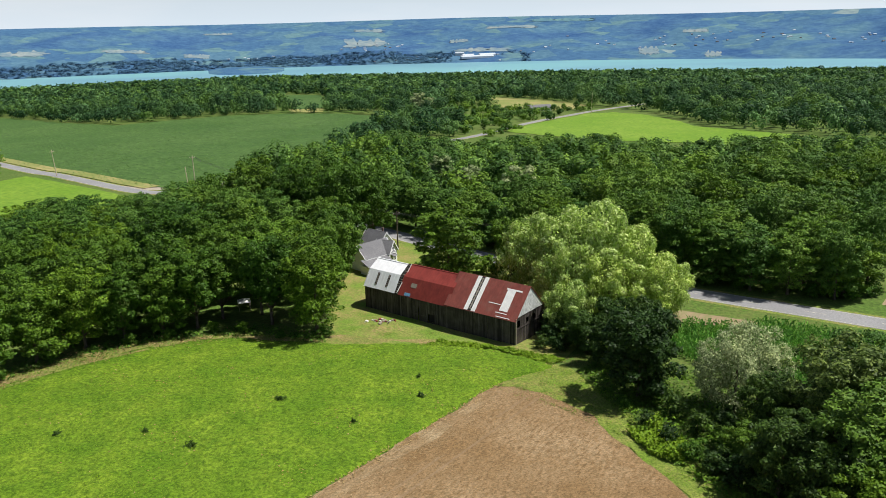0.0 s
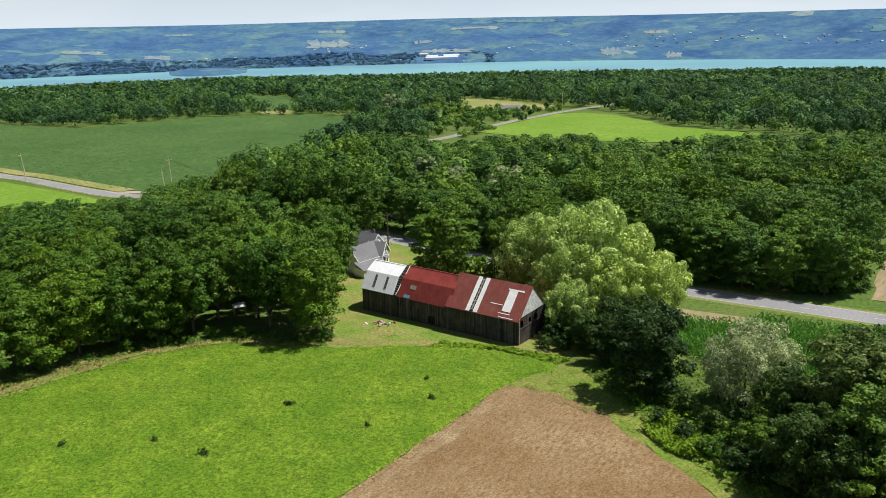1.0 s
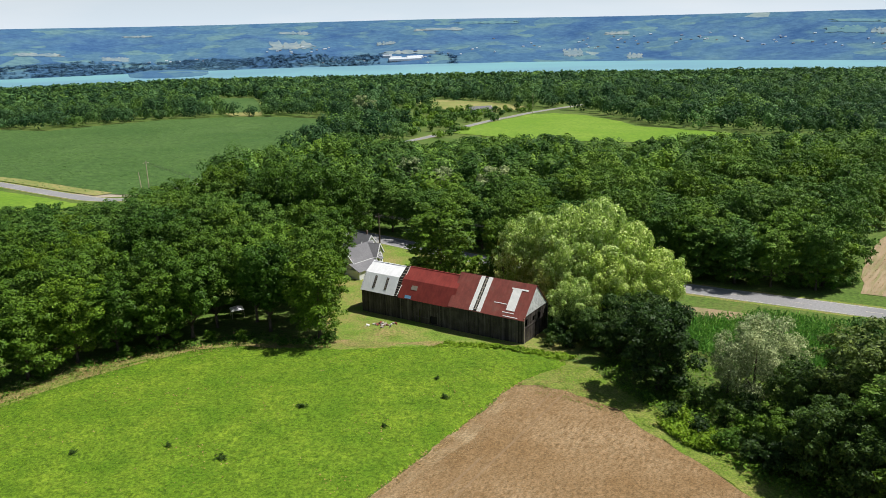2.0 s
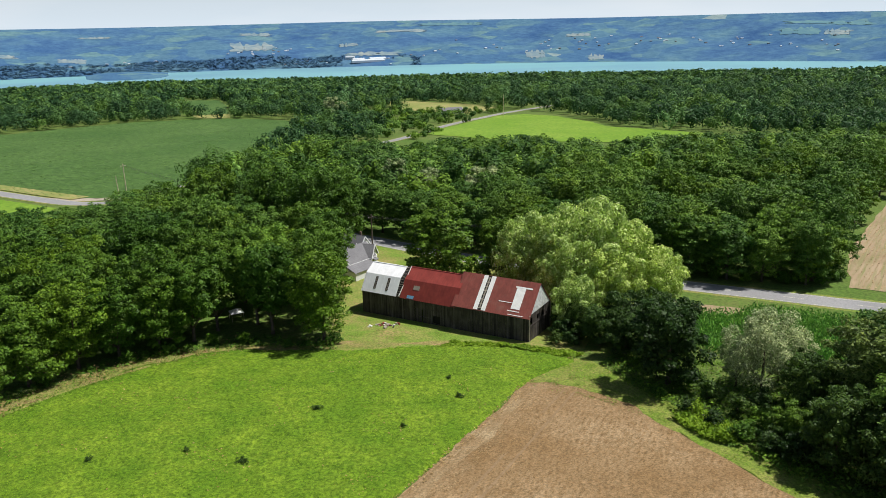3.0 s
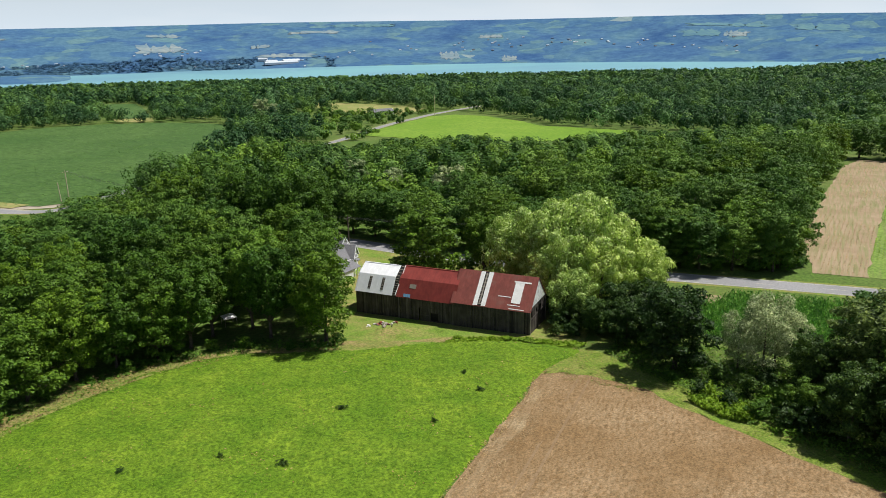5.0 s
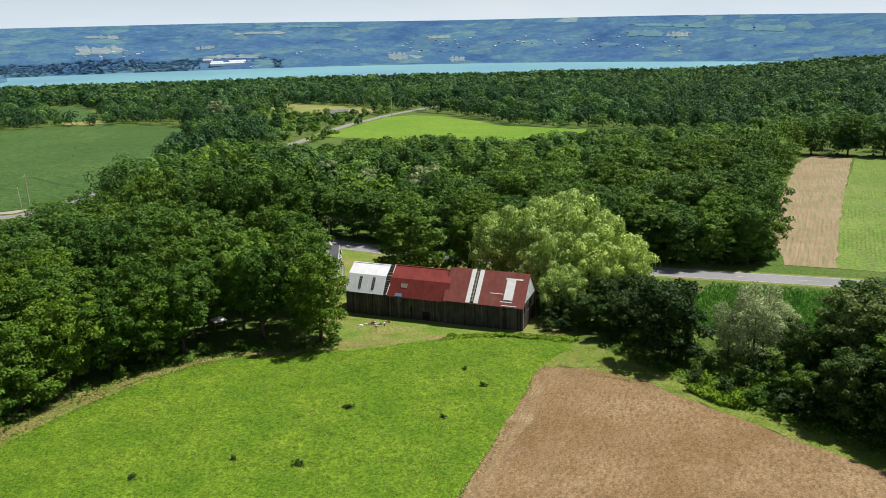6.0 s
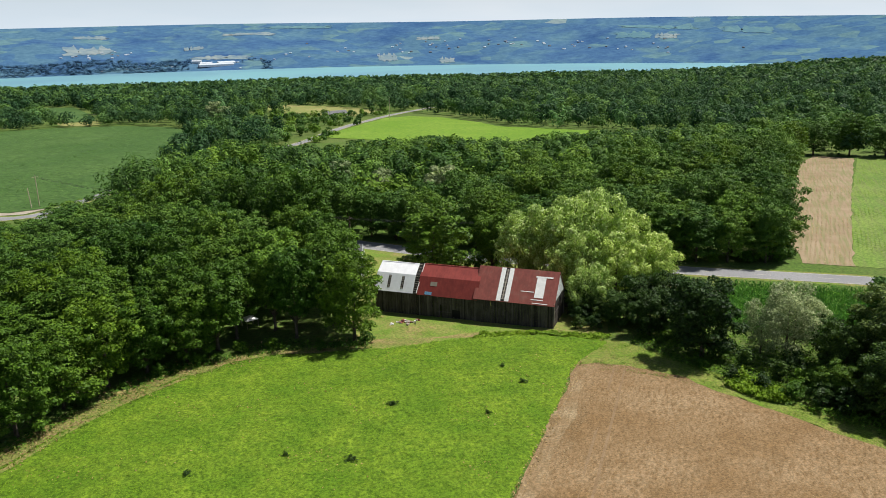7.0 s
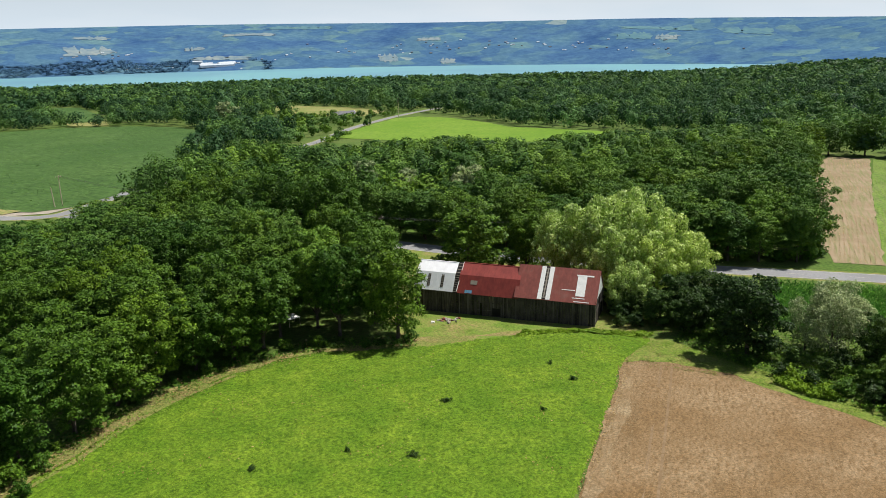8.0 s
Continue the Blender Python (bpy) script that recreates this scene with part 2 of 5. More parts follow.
M_GLASS = plain("window_glass", (0.03, 0.035, 0.04), 0.1)
M_BLUE = plain("blue_tarp", (0.16, 0.33, 0.5), 0.5, 0, 0.2, 4)
M_POLE = plain("weathered_pole", (0.58, 0.49, 0.36), 0.9, 0, 0.25, 3)
M_WIRE = plain("wire", (0.06, 0.06, 0.06), 0.6)
M_JUNK = plain("pale_junk", (0.6, 0.57, 0.54), 0.7, 0, 0.25, 3)
M_STONE = plain("dark_brick", (0.16, 0.11, 0.09), 0.9, 0, 0.25, 2)


# ---- ground form ----
R_P = [0, 90, 110, 128, 145, 160, 185, 230, 300, 450, 600, 700, 850, 1100, 1600, 2100, 2500, 2900, 3100, 3880, 3960, 4500, 4960]
Z_P = [2.5, 1.0, 0.5, -0.2, -1.3, -1.6, -1.8, -2.2, -4.5, -12, -20, -25, -29, -41, -62, -90, -148, -172, -174, -174, -160, -55, 46]


def smooth(v, a, b):
    k = np.clip((v - a) / (b - a), 0, 1)
    return k * k * (3 - 2 * k)


def height(x, y):
    x, y = np.asarray(x, float), np.asarray(y, float)
    r = np.hypot(x, y)
    az = np.degrees(np.arctan2(x, y))
    z = np.interp(r, R_P, Z_P)
    z = z * (1 - 0.42 * smooth(az, 31, 49) * smooth(r, 200, 400) * (1 - smooth(r, 2400, 3000)))
    far = smooth(r, 3960, 4300)
    z = z + far * (3 * np.sin(az * 0.21 + 1) + 7 * np.sin(x * 0.006 + r * 0.004) * (1 - smooth(r, 4600, 4900)) + 5 * np.sin(x * 0.013 - r * 0.009) * (1 - smooth(r, 4500, 4900)))
    z = z - 5.5 * smooth(az, -14, -3) * smooth(r, 1000, 1400) * (1 - smooth(r, 2100, 2500)) * (1 - smooth(az, 18, 30))
    cape = smooth(az, -19, -14) * (1 - smooth(az, -13, -8.6)) * smooth(r, 3300, 3750) * (1 - smooth(r, 3960, 4050))
    z = np.maximum(z, -176 + 30 * cape)
    back = smooth(np.abs(az), 62, 88)
    return z * (1 - back) + back * (0.5 - 0.004 * r)


def hz(x, y):
    return float(height(x, y))


# ---- mesh helpers ----
def thing(name, at=(0, 0, 0), label="", category="", group="", kind="", rz=0.0):
    ob = new(name)
    ob.empty_display_size = 0.5
    ob.matrix_basis = pose(*at, 0, 0, rz)
    return tagged(ob, label, category, group, kind)


def part(name, bm, material, parent=None, label="", flat=True):
    me = bpy.data.meshes.new(name)
    bm.to_mesh(me)
    bm.free()
    for m in material if isinstance(material, (list, tuple)) else [material]:
        me.materials.append(m)
    if not flat:
        me.shade_smooth()
    ob = new(name, me)
    ob.parent = parent
    return tagged(ob, label)


def raw(name, verts, faces, material, parent=None, label="", flat=True):
    me = bpy.data.meshes.new(name)
    me.from_pydata(verts if isinstance(verts, list) else verts.tolist(), [], faces if isinstance(faces, list) else faces.tolist())
    me.materials.append(material)
    if not flat:
        me.shade_smooth()
    ob = new(name, me)
    ob.parent = parent
    return tagged(ob, label)


def box(bm, x0, x1, y0, y1, z0, z1):
    v = [bm.verts.new(p) for p in ((x0, y0, z0), (x1, y0, z0), (x1, y1, z0), (x0, y1, z0), (x0, y0, z1), (x1, y0, z1), (x1, y1, z1), (x0, y1, z1))]
    for f in ((3, 2, 1, 0), (4, 5, 6, 7), (0, 1, 5, 4), (1, 2, 6, 5), (2, 3, 7, 6), (3, 0, 4, 7)):
        bm.faces.new([v[i] for i in f])
    return v


def slab(bm, a, b, c, d, t):
    """A plate of thickness t below the quad a b c d (counter-clockwise seen from outside)."""
    a, b, c, d = (Vector(p) for p in (a, b, c, d))
    n = (b - a).cross(d - a).normalized() * t
    v = [bm.verts.new(p) for p in (a, b, c, d, a - n, b - n, c - n, d - n)]
    for f in ((0, 1, 2, 3), (7, 6, 5, 4), (4, 5, 1, 0), (5, 6, 2, 1), (6, 7, 3, 2), (7, 4, 0, 3)):
        bm.faces.new([v[i] for i in f])


def prism(bm, outline, y0, y1):
    """A solid with the outline [(x, z)...] from y0 to y1."""
    a = [bm.verts.new((x, y0, z)) for x, z in outline]
    b = [bm.verts.new((x, y1, z)) for x, z in outline]
    bm.faces.new(a)
    bm.faces.new(b[::-1])
    n = len(a)
    for i in range(n):
        bm.faces.new((a[i], b[i], b[(i + 1) % n], a[(i + 1) % n]))
    bmesh.ops.recalc_face_normals(bm, faces=bm.faces)


def tube(bm, pts, radii, sides=6):
    rings = []
    for i, p in enumerate(pts):
        p = Vector(p)
        d = (Vector(pts[min(i + 1, len(pts) - 1)]) - Vector(pts[max(i - 1, 0)])).normalized()
        u = d.orthogonal().normalized()
        w = d.cross(u)
        rings.append([bm.verts.new(p + (u * math.cos(k * math.tau / sides) + w * math.sin(k * math.tau / sides)) * radii[i]) for k in range(sides)])
    for r0, r1 in zip(rings, rings[1:]):
        for k in range(sides):
            bm.faces.new((r0[k], r0[(k + 1) % sides], r1[(k + 1) % sides], r1[k]))
    bm.faces.new(rings[-1])
    bm.faces.new(rings[0][::-1])


def inside(poly, x, y):
    x, y = np.asarray(x, float), np.asarray(y, float)
    res = np.zeros(x.shape, bool)
    for (x0, y0), (x1, y1) in zip(poly, poly[1:] + poly[:1]):
        c = (y0 > y) != (y1 > y)
        res ^= c & (x < (x1 - x0) * (y - y0) / ((y1 - y0) or 1e-9) + x0)
    return res


def ragged(poly, step, amount, seed):
    out = []
    for (x0, y0), (x1, y1) in zip(poly, poly[1:] + poly[:1]):
        d = math.hypot(x1 - x0, y1 - y0)
        n = max(1, int(d / step))
        for i in range(n):
            x, y = x0 + (x1 - x0) * i / n, y0 + (y1 - y0) * i / n
            k = noise.noise((x * 0.13, y * 0.13, seed)) + 0.5 * noise.noise((x * 0.5, y * 0.5, seed + 3))
            out.append((x - (y1 - y0) / d * k * amount, y + (x1 - x0) / d * k * amount))
    return out


def drape(name, poly, material, lift, cell, label, category, edge=(4, 1.0), seed=1, kind="structure"):
    """A patch of land that lies on the ground."""
    bm = bmesh.new()
    outline = ragged(poly, edge[0], edge[1], seed) if edge else poly
    bmesh.ops.triangulate(bm, faces=[bm.faces.new([bm.verts.new((x, y, 0)) for x, y in outline])])
    for axis in (0, 1):
        lo, hi = min(p[axis] for p in outline), max(p[axis] for p in outline)
        for k in range(1, int((hi - lo) / cell) + 1):
            co = [0, 0, 0]
            co[axis] = lo + k * cell
            bmesh.ops.bisect_plane(bm, geom=bm.verts[:] + bm.edges[:] + bm.faces[:], plane_co=co, plane_no=(1, 0, 0) if axis == 0 else (0, 1, 0))
    for v in bm.verts:
        v.co.z = hz(v.co.x, v.co.y) + lift
    bmesh.ops.recalc_face_normals(bm, faces=bm.faces)
    if sum(f.normal.z for f in bm.faces) < 0:
        bmesh.ops.reverse_faces(bm, faces=bm.faces)
    return tagged(part(name, bm, material, None, "", False), label, category, "", kind)


def spline(pts, step):
    """A smooth line through pts, in even steps."""
    pts = [Vector((*p, 0)) for p in pts]
    ext = [pts[0] * 2 - pts[1]] + pts + [pts[-1] * 2 - pts[-2]]
    out = []
    for a, b, c, d in zip(ext, ext[1:], ext[2:], ext[3:]):
        n = max(2, int((c - b).length / step))
        for i in range(n):
            t = i / n
            out.append(0.5 * (2 * b + (c - a) * t + (2 * a - 5 * b + 4 * c - d) * t * t + (3 * b - a - 3 * c + d) * t ** 3))
    return out + [pts[-1]]


def ribbon(name, line, off, width, material, lift, parent=None, thick=0.0):
    """A strip along a line, its middle off metres to the side."""
    verts, faces = [], []
    for i, p in enumerate(line):
        d = (line[min(i + 1, len(line) - 1)] - line[max(i - 1, 0)]).normalized()
        s = Vector((-d.y, d.x, 0))
        for k in (-0.5, -0.17, 0.17, 0.5):
            q = p + s * (off + width * k)
            verts.append((q.x, q.y, hz(q.x, q.y) + lift))
        if i:
            for k in range(3):
                j = i * 4 + k
                faces.append((j - 4, j - 3, j + 1, j))
    ob = raw(name, verts, faces, material, parent)
    bm = bmesh.new()
    bm.from_mesh(ob.data)
    if sum(f.normal.z for f in bm.faces) < 0:
        bmesh.ops.reverse_faces(bm, faces=bm.faces)
    bm.to_mesh(ob.data)
    bm.free()
    return ob


# ---- ground, lake ----
def build_ground():
    rad = [0.0]
    while rad[-1] < 4960:
        rad.append(rad[-1] + max(4.0, min(rad[-1] * 0.025, 40)))
    rad[-1] = 4960
    ang = list(np.arange(-50, 62, 0.6)) + list(np.arange(62, 310, 4.0))
    A = np.radians(ang)
    rr = np.array(rad[1:])
    X, Y = np.outer(rr, np.sin(A)), np.outer(rr, np.cos(A))
    Z = height(X, Y)
    verts = [(0, 0, hz(0, 0))] + np.stack([X, Y, Z], -1).reshape(-1, 3).tolist()
    n, k = len(ang), len(rr)
    faces = [(0, 1 + (j + 1) % n, 1 + j) for j in range(n)]
    far = []
    for i in range(k - 1):
        a, b = 1 + i * n, 1 + (i + 1) * n
        for j in range(n):
            j2 = (j + 1) % n
            faces.append((a + j, a + j2, b + j2, b + j))
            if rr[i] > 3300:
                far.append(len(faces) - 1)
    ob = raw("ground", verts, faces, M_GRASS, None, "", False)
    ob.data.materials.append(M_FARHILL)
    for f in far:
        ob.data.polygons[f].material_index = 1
    return tagged(ob, "grassy land sloping down to a lake with wooded hills beyond", "ground", "", "structure")


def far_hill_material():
    """Woods and fields across the lake: blue haze in the colour, dark zones for woods and cloud shadow."""
    m, n, l, b = mat("hazed_far_hillside", 1.0, 0, 0.0)
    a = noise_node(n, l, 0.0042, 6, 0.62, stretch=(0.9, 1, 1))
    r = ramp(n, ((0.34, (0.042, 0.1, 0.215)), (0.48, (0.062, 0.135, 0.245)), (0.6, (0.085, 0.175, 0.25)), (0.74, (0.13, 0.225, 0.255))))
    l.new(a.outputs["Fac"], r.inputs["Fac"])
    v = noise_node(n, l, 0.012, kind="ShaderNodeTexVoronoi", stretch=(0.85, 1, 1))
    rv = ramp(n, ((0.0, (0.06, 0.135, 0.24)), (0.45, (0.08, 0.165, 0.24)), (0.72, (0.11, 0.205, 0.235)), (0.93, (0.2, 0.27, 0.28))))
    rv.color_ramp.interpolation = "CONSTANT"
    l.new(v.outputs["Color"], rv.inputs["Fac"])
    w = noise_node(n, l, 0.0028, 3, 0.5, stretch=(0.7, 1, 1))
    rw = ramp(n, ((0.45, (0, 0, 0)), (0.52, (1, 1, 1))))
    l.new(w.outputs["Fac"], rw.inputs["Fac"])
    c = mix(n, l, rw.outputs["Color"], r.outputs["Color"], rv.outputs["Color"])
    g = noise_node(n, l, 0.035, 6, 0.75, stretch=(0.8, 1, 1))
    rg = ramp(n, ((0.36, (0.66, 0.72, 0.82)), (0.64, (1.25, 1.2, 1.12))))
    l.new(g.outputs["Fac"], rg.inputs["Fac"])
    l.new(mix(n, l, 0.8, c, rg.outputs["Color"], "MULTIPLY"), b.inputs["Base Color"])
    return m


def water_material():
    m, n, l, b = mat("lake_water", 0.35, 0, 0.4)
    a = noise_node(n, l, 0.0022, 3, 0.5, stretch=(0.5, 1, 1))
    r = ramp(n, ((0.4, (0.16, 0.34, 0.42)), (0.6, (0.2, 0.43, 0.46))))
    l.new(a.outputs["Fac"], r.inputs["Fac"])
    l.new(r.outputs["Color"], b.inputs["Base Color"])
    s = noise_node(n, l, 0.05, 3, 0.6)
    bump(n, l, b, s.outputs["Fac"], 0.2, 1.0)
    return m


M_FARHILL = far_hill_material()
M_WATER = water_material()
ground = build_ground()
wv, wf = [], []
for i, a in enumerate(np.radians(np.arange(-75, 76, 1.0))):
    for r in (2850, 3250, 3650, 4000):
        wv.append((r * math.sin(a), r * math.cos(a), -158.0))
    if i:
        wf += [(i * 4 - 4 + k, i * 4 + k, i * 4 + k + 1, i * 4 - 3 + k) for k in range(3)]
tagged(raw("water", wv, [f[::-1] for f in wf], M_WATER), "broad turquoise lake below the wooded slopes", "lake", "", "structure")

# fields
WEEDS = [(-150, 40), (-118, 88), (-97, 113), (-86, 124), (-79, 133), (-70, 142), (-60, 148), (-50, 151), (-42, 150), (-33, 146), (-22, 144), (-11, 143.5), (0, 142), (8, 138.5), (14, 134), (18, 130), (9, 124), (4, 119), (0, 113), (-8, 103), (-15, 94.5), (-30, 76), (-60, 38)]
STUBBLE = [(9, 123.6), (12, 127), (17, 121), (21, 114), (24, 104), (27, 95), (30, 86), (36, 74), (46, 56), (60, 30), (-58, 30), (-29, 75.6), (-14.5, 94.2), (-7.5, 102.7), (0.5, 112.7), (4.5, 118.7)]
drape("weed_field", WEEDS, M_WEEDS, 0.12, 8, "lush bright green weedy field in full growth", "field", (3, 0.8), 2)
drape("stubble_field", STUBBLE, M_STUBBLE, 0.1, 8, "dry tan field of mown stubble with faint wheel tracks", "field", (3, 0.7), 3)
drape("grass_strip", [(9.5, 124.5), (14, 131), (20, 131), (24, 122), (28, 110), (32, 98), (38, 84), (50, 60), (46, 56), (36, 74), (30, 86), (27, 95), (24, 104), (21, 114), (17, 121), (12, 127)], M_VERGE, 0.07, 6, "yellow-green grass strip beside the stubble", "grass", (2, 0.8), 15)
drape("grass_strip", [(7.2, 121.8), (9.5, 124.5), (12, 127.5), (18, 121.5), (22, 113), (25, 103), (27, 95.5), (24.8, 101.5), (21, 110.5), (16, 118), (11.5, 121)], M_VERGE, 0.125, 6, "thin yellowing grass at the head of the stubble", "grass", (1.5, 1.3), 16)
drape("dusty_strip", [(6.5, 120), (1.2, 113), (-7, 103), (-14, 94.5), (-29, 75), (-27.2, 73), (-12.6, 92.5), (-5.5, 101), (2.8, 111.3), (8.5, 119)], M_DUST, 0.122, 6, "pale dusty strip along the stubble's edge", "stubble", (1.5, 1.0), 17)
drape("dry_grass_strip", [(-24, 149.5), (-12, 147), (1, 144.8), (9, 140.5), (8, 139), (0, 143), (-12, 145), (-25, 146.5)], M_DRYGRASS, 0.1, 5, "dry tan mown grass between the weeds and the barn", "grass", (1.5, 0.9), 18)
drape("dry_grass_strip", [(-121, 88), (-100, 113), (-82, 133), (-63, 149), (-46, 152.5), (-26, 147.5), (-25, 145.5), (-44, 149.5), (-60, 146), (-79, 130), (-97, 110), (-117, 86)], M_DRYGRASS, 0.17, 5, "dry brownish grass between the wood and the weeds", "grass", (2, 1.3), 19)
drape("lawn", [(-26, 144.5), (-12, 142.5), (0, 141), (8, 137.5), (16, 131), (20, 133), (24, 140), (30, 165), (45, 172), (20, 190), (-5, 212), (-26, 230), (-40, 236), (-45, 220), (-32, 190), (-26, 170)], M_LAWN, 0.06, 6, "mown lawn with dry yellow patches round the barn", "lawn", (4, 1.0), 4)
BEANS = [(-150, 352), (-230, 435), (-330, 540), (-520, 800), (-486, 880), (-368, 760), (-293, 712), (-256, 745), (-210, 775), (-157, 780), (-101, 764), (-62, 730), (-40, 680), (-52, 560), (-70, 430), (-92, 352), (-106, 332), (-118, 330)]
drape("bean_field", BEANS, M_SOY, 0.3, 25, "large smooth deep green bean field", "field", (12, 1.5), 5)
drape("meadow", [(-215, 372), (-209, 390), (-150, 334), (-128, 312), (-130, 290), (-175, 270), (-260, 330)], M_HAY, 0.25, 14, "bright yellow-green meadow beside the road", "field", (6, 1), 6)
FARGREEN = [(40, 548), (62, 600), (92, 655), (124, 706), (150, 714), (172, 685), (180, 620), (178, 570), (200, 535), (222, 500), (195, 440), (150, 450), (90, 480)]
drape("meadow", FARGREEN, M_HAY, 0.3, 18, "bright green hay meadow between woods and road", "field", (8, 2), 7)
drape("grain_field", [(30, 940), (48, 800), (78, 762), (112, 742), (140, 790), (110, 880), (60, 962)], M_TAN, 0.3, 25, "yellowish field behind the distant house", "field", (10, 2), 8)
drape("crop_field", [(-232, 1190), (-205, 1000), (-160, 830), (-126, 830), (-146, 976), (-180, 1170)], M_SOY, 0.4, 40, "green crop field among distant woods", "field", (15, 2), 9)
drape("grain_field", [(-161, 828), (-153, 796), (-119, 784), (-125, 828)], M_TAN, 0.4, 20, "narrow pale grain strip among distant woods", "field", (10, 1), 14)
TILLED = [(93, 161), (103, 154), (118, 170), (170, 222), (250, 300), (243, 318), (220, 302), (158, 238), (112, 189)]
CROP = [(103, 154), (150, 122), (260, 90), (330, 180), (252, 300), (170, 222), (118, 170)]
drape("crop_field", CROP, M_CROP, 0.06, 14, "light green young crop field across the road", "field", (5, 0.8), 11)
drape("tilled_field", TILLED, M_DIRT, 0.1, 10, "bare brown tilled strip along the wood's edge", "field", (4, 1.0), 10)
drape("dirt_patch", [(46, 153), (47, 161), (56, 156), (64, 151.5), (58, 149)], M_DIRT, 0.1, 5, "bare brown dirt patch beside the corn", "dirt", (2, 0.5), 12)

# roads
MAIN = spline([(190, 88), (140, 117), (105, 138.5), (95, 145), (75, 158), (64, 165), (52, 173), (35, 184), (18, 196.5), (5, 208), (-8, 221), (-26, 240), (-52, 266), (-82, 294), (-108, 318)], 4)
SIDE = spline([(-420, 640), (-320, 522), (-222, 416), (-194, 390), (-147, 342), (-124, 321), (-109, 318), (-99, 333), (-86, 360), (-55, 410), (-15, 470), (20, 522), (56, 602), (86, 660), (120, 712), (150, 748), (200, 800)], 6)


def road(line, label, low):
    t = thing("road", (0, 0, 0), label, "road", "", "structure")
    ribbon("shoulder", line, 0, 9.4, M_LAWN, low, t)
    ribbon("roadway", line, 0, 7.0, M_ASPHALT, low + 0.04, t)
    for s in (-3.05, 3.05):
        ribbon("edge_line", line, s, 0.16, M_LINE, low + 0.05, t)
    return t


main_road = road(MAIN, "worn grey two-lane country road with painted edge lines", 0.03)
for i in range(0, len(MAIN) - 1, 3):
    ribbon("centre_dash", MAIN[i:i + 2], 0, 0.14, M_LINE, 0.082, main_road)
side_road = road(SIDE, "grey country road curving past the bean field", 0.1)
ribbon("verge", SIDE[:70], 8.6, 7.5, M_TAN, 0.36, side_road)
drape("gravel_apron", [(-150, 347), (-128, 327), (-112, 324), (-104, 334), (-112, 333), (-128, 333)], M_GRAVEL, 0.13, 8, "pale gravel apron at the road junction", "gravel", (4, 0.4), 13)
TRACK = spline([(-140, 60), (-112, 94), (-97, 111.5), (-86, 122.5), (-79, 131), (-70, 139.5), (-60, 146)], 3)
tagged(ribbon("worn_track", TRACK, -1.5, 0.9, M_LAWN, 0.16), "faint dry track along the field edge", "track", "", "structure")
for off in (6.0, 7.9):
    wheel = [Vector((x, y, 0)) for x, y in ((-42 + 0.8 * off, 55 - 0.6 * off), (-27 + 0.8 * off, 75 - 0.6 * off), (-12 + 0.8 * off, 95 - 0.6 * off), (3 + 0.8 * off - 0.1, 115 - 0.6 * off), (8 + 0.75 * off, 121.5 - 0.6 * off))]
    tagged(ribbon("wheel_track", wheel, 0, 0.4, M_TRACK, 0.115), "faint packed wheel track in the stubble", "track", "wheel tracks", "structure")


# ---- trees ----
def leaf_quads(rng, pos, nor, size, long=1.5, droop=0.0):
    """Small pointed leaf sprays at pos, facing nor: arrays of vertices and faces."""
    n = len(pos)
    nor = nor / np.linalg.norm(nor, axis=1, keepdims=True)
    t = rng.normal(size=(n, 3))
    t[:, 2] -= droop
    t -= nor * np.sum(t * nor, 1, keepdims=True)
    t /= np.linalg.norm(t, axis=1, keepdims=True)
    w = np.cross(nor, t)
    s = (size * rng.uniform(0.6, 1.3, n))[:, None]
    a = pos - t * s * long * 0.5
    v = np.stack([a + w * s * 0.5, a - w * s * 0.5, pos + t * s * long * 0.5 - nor * s * 0.12], 1).reshape(-1, 3)
    f = np.arange(3 * n).reshape(n, 3)
    return v, f


def crown_points(rng, lobes, count, deep=0.62):
    """Points on the outside of a cluster of lobes (x, y, z, rx, rz)."""
    L = np.array(lobes)
    area = L[:, 3] * L[:, 4]
    idx = rng.choice(len(L), count * 2, p=area / area.sum())
    d = rng.normal(size=(count * 2, 3))
    d[:, 2] += 0.45
    d /= np.linalg.norm(d, axis=1, keepdims=True)
    k = rng.uniform(0.6, 1.12, count * 2)[:, None]
    p = L[idx, :3] + d * np.stack([L[idx, 3], L[idx, 3], L[idx, 4]], 1) * k
    keep = np.ones(len(p), bool)
    for j, (x, y, z, rx, rz) in enumerate(lobes):
        q = ((p[:, 0] - x) / rx) ** 2 + ((p[:, 1] - y) / rx) ** 2 + ((p[:, 2] - z) / rz) ** 2
        keep &= ~((q < deep ** 2) & (idx != j))
    return p[keep][:count], d[keep][:count], idx[keep][:count]


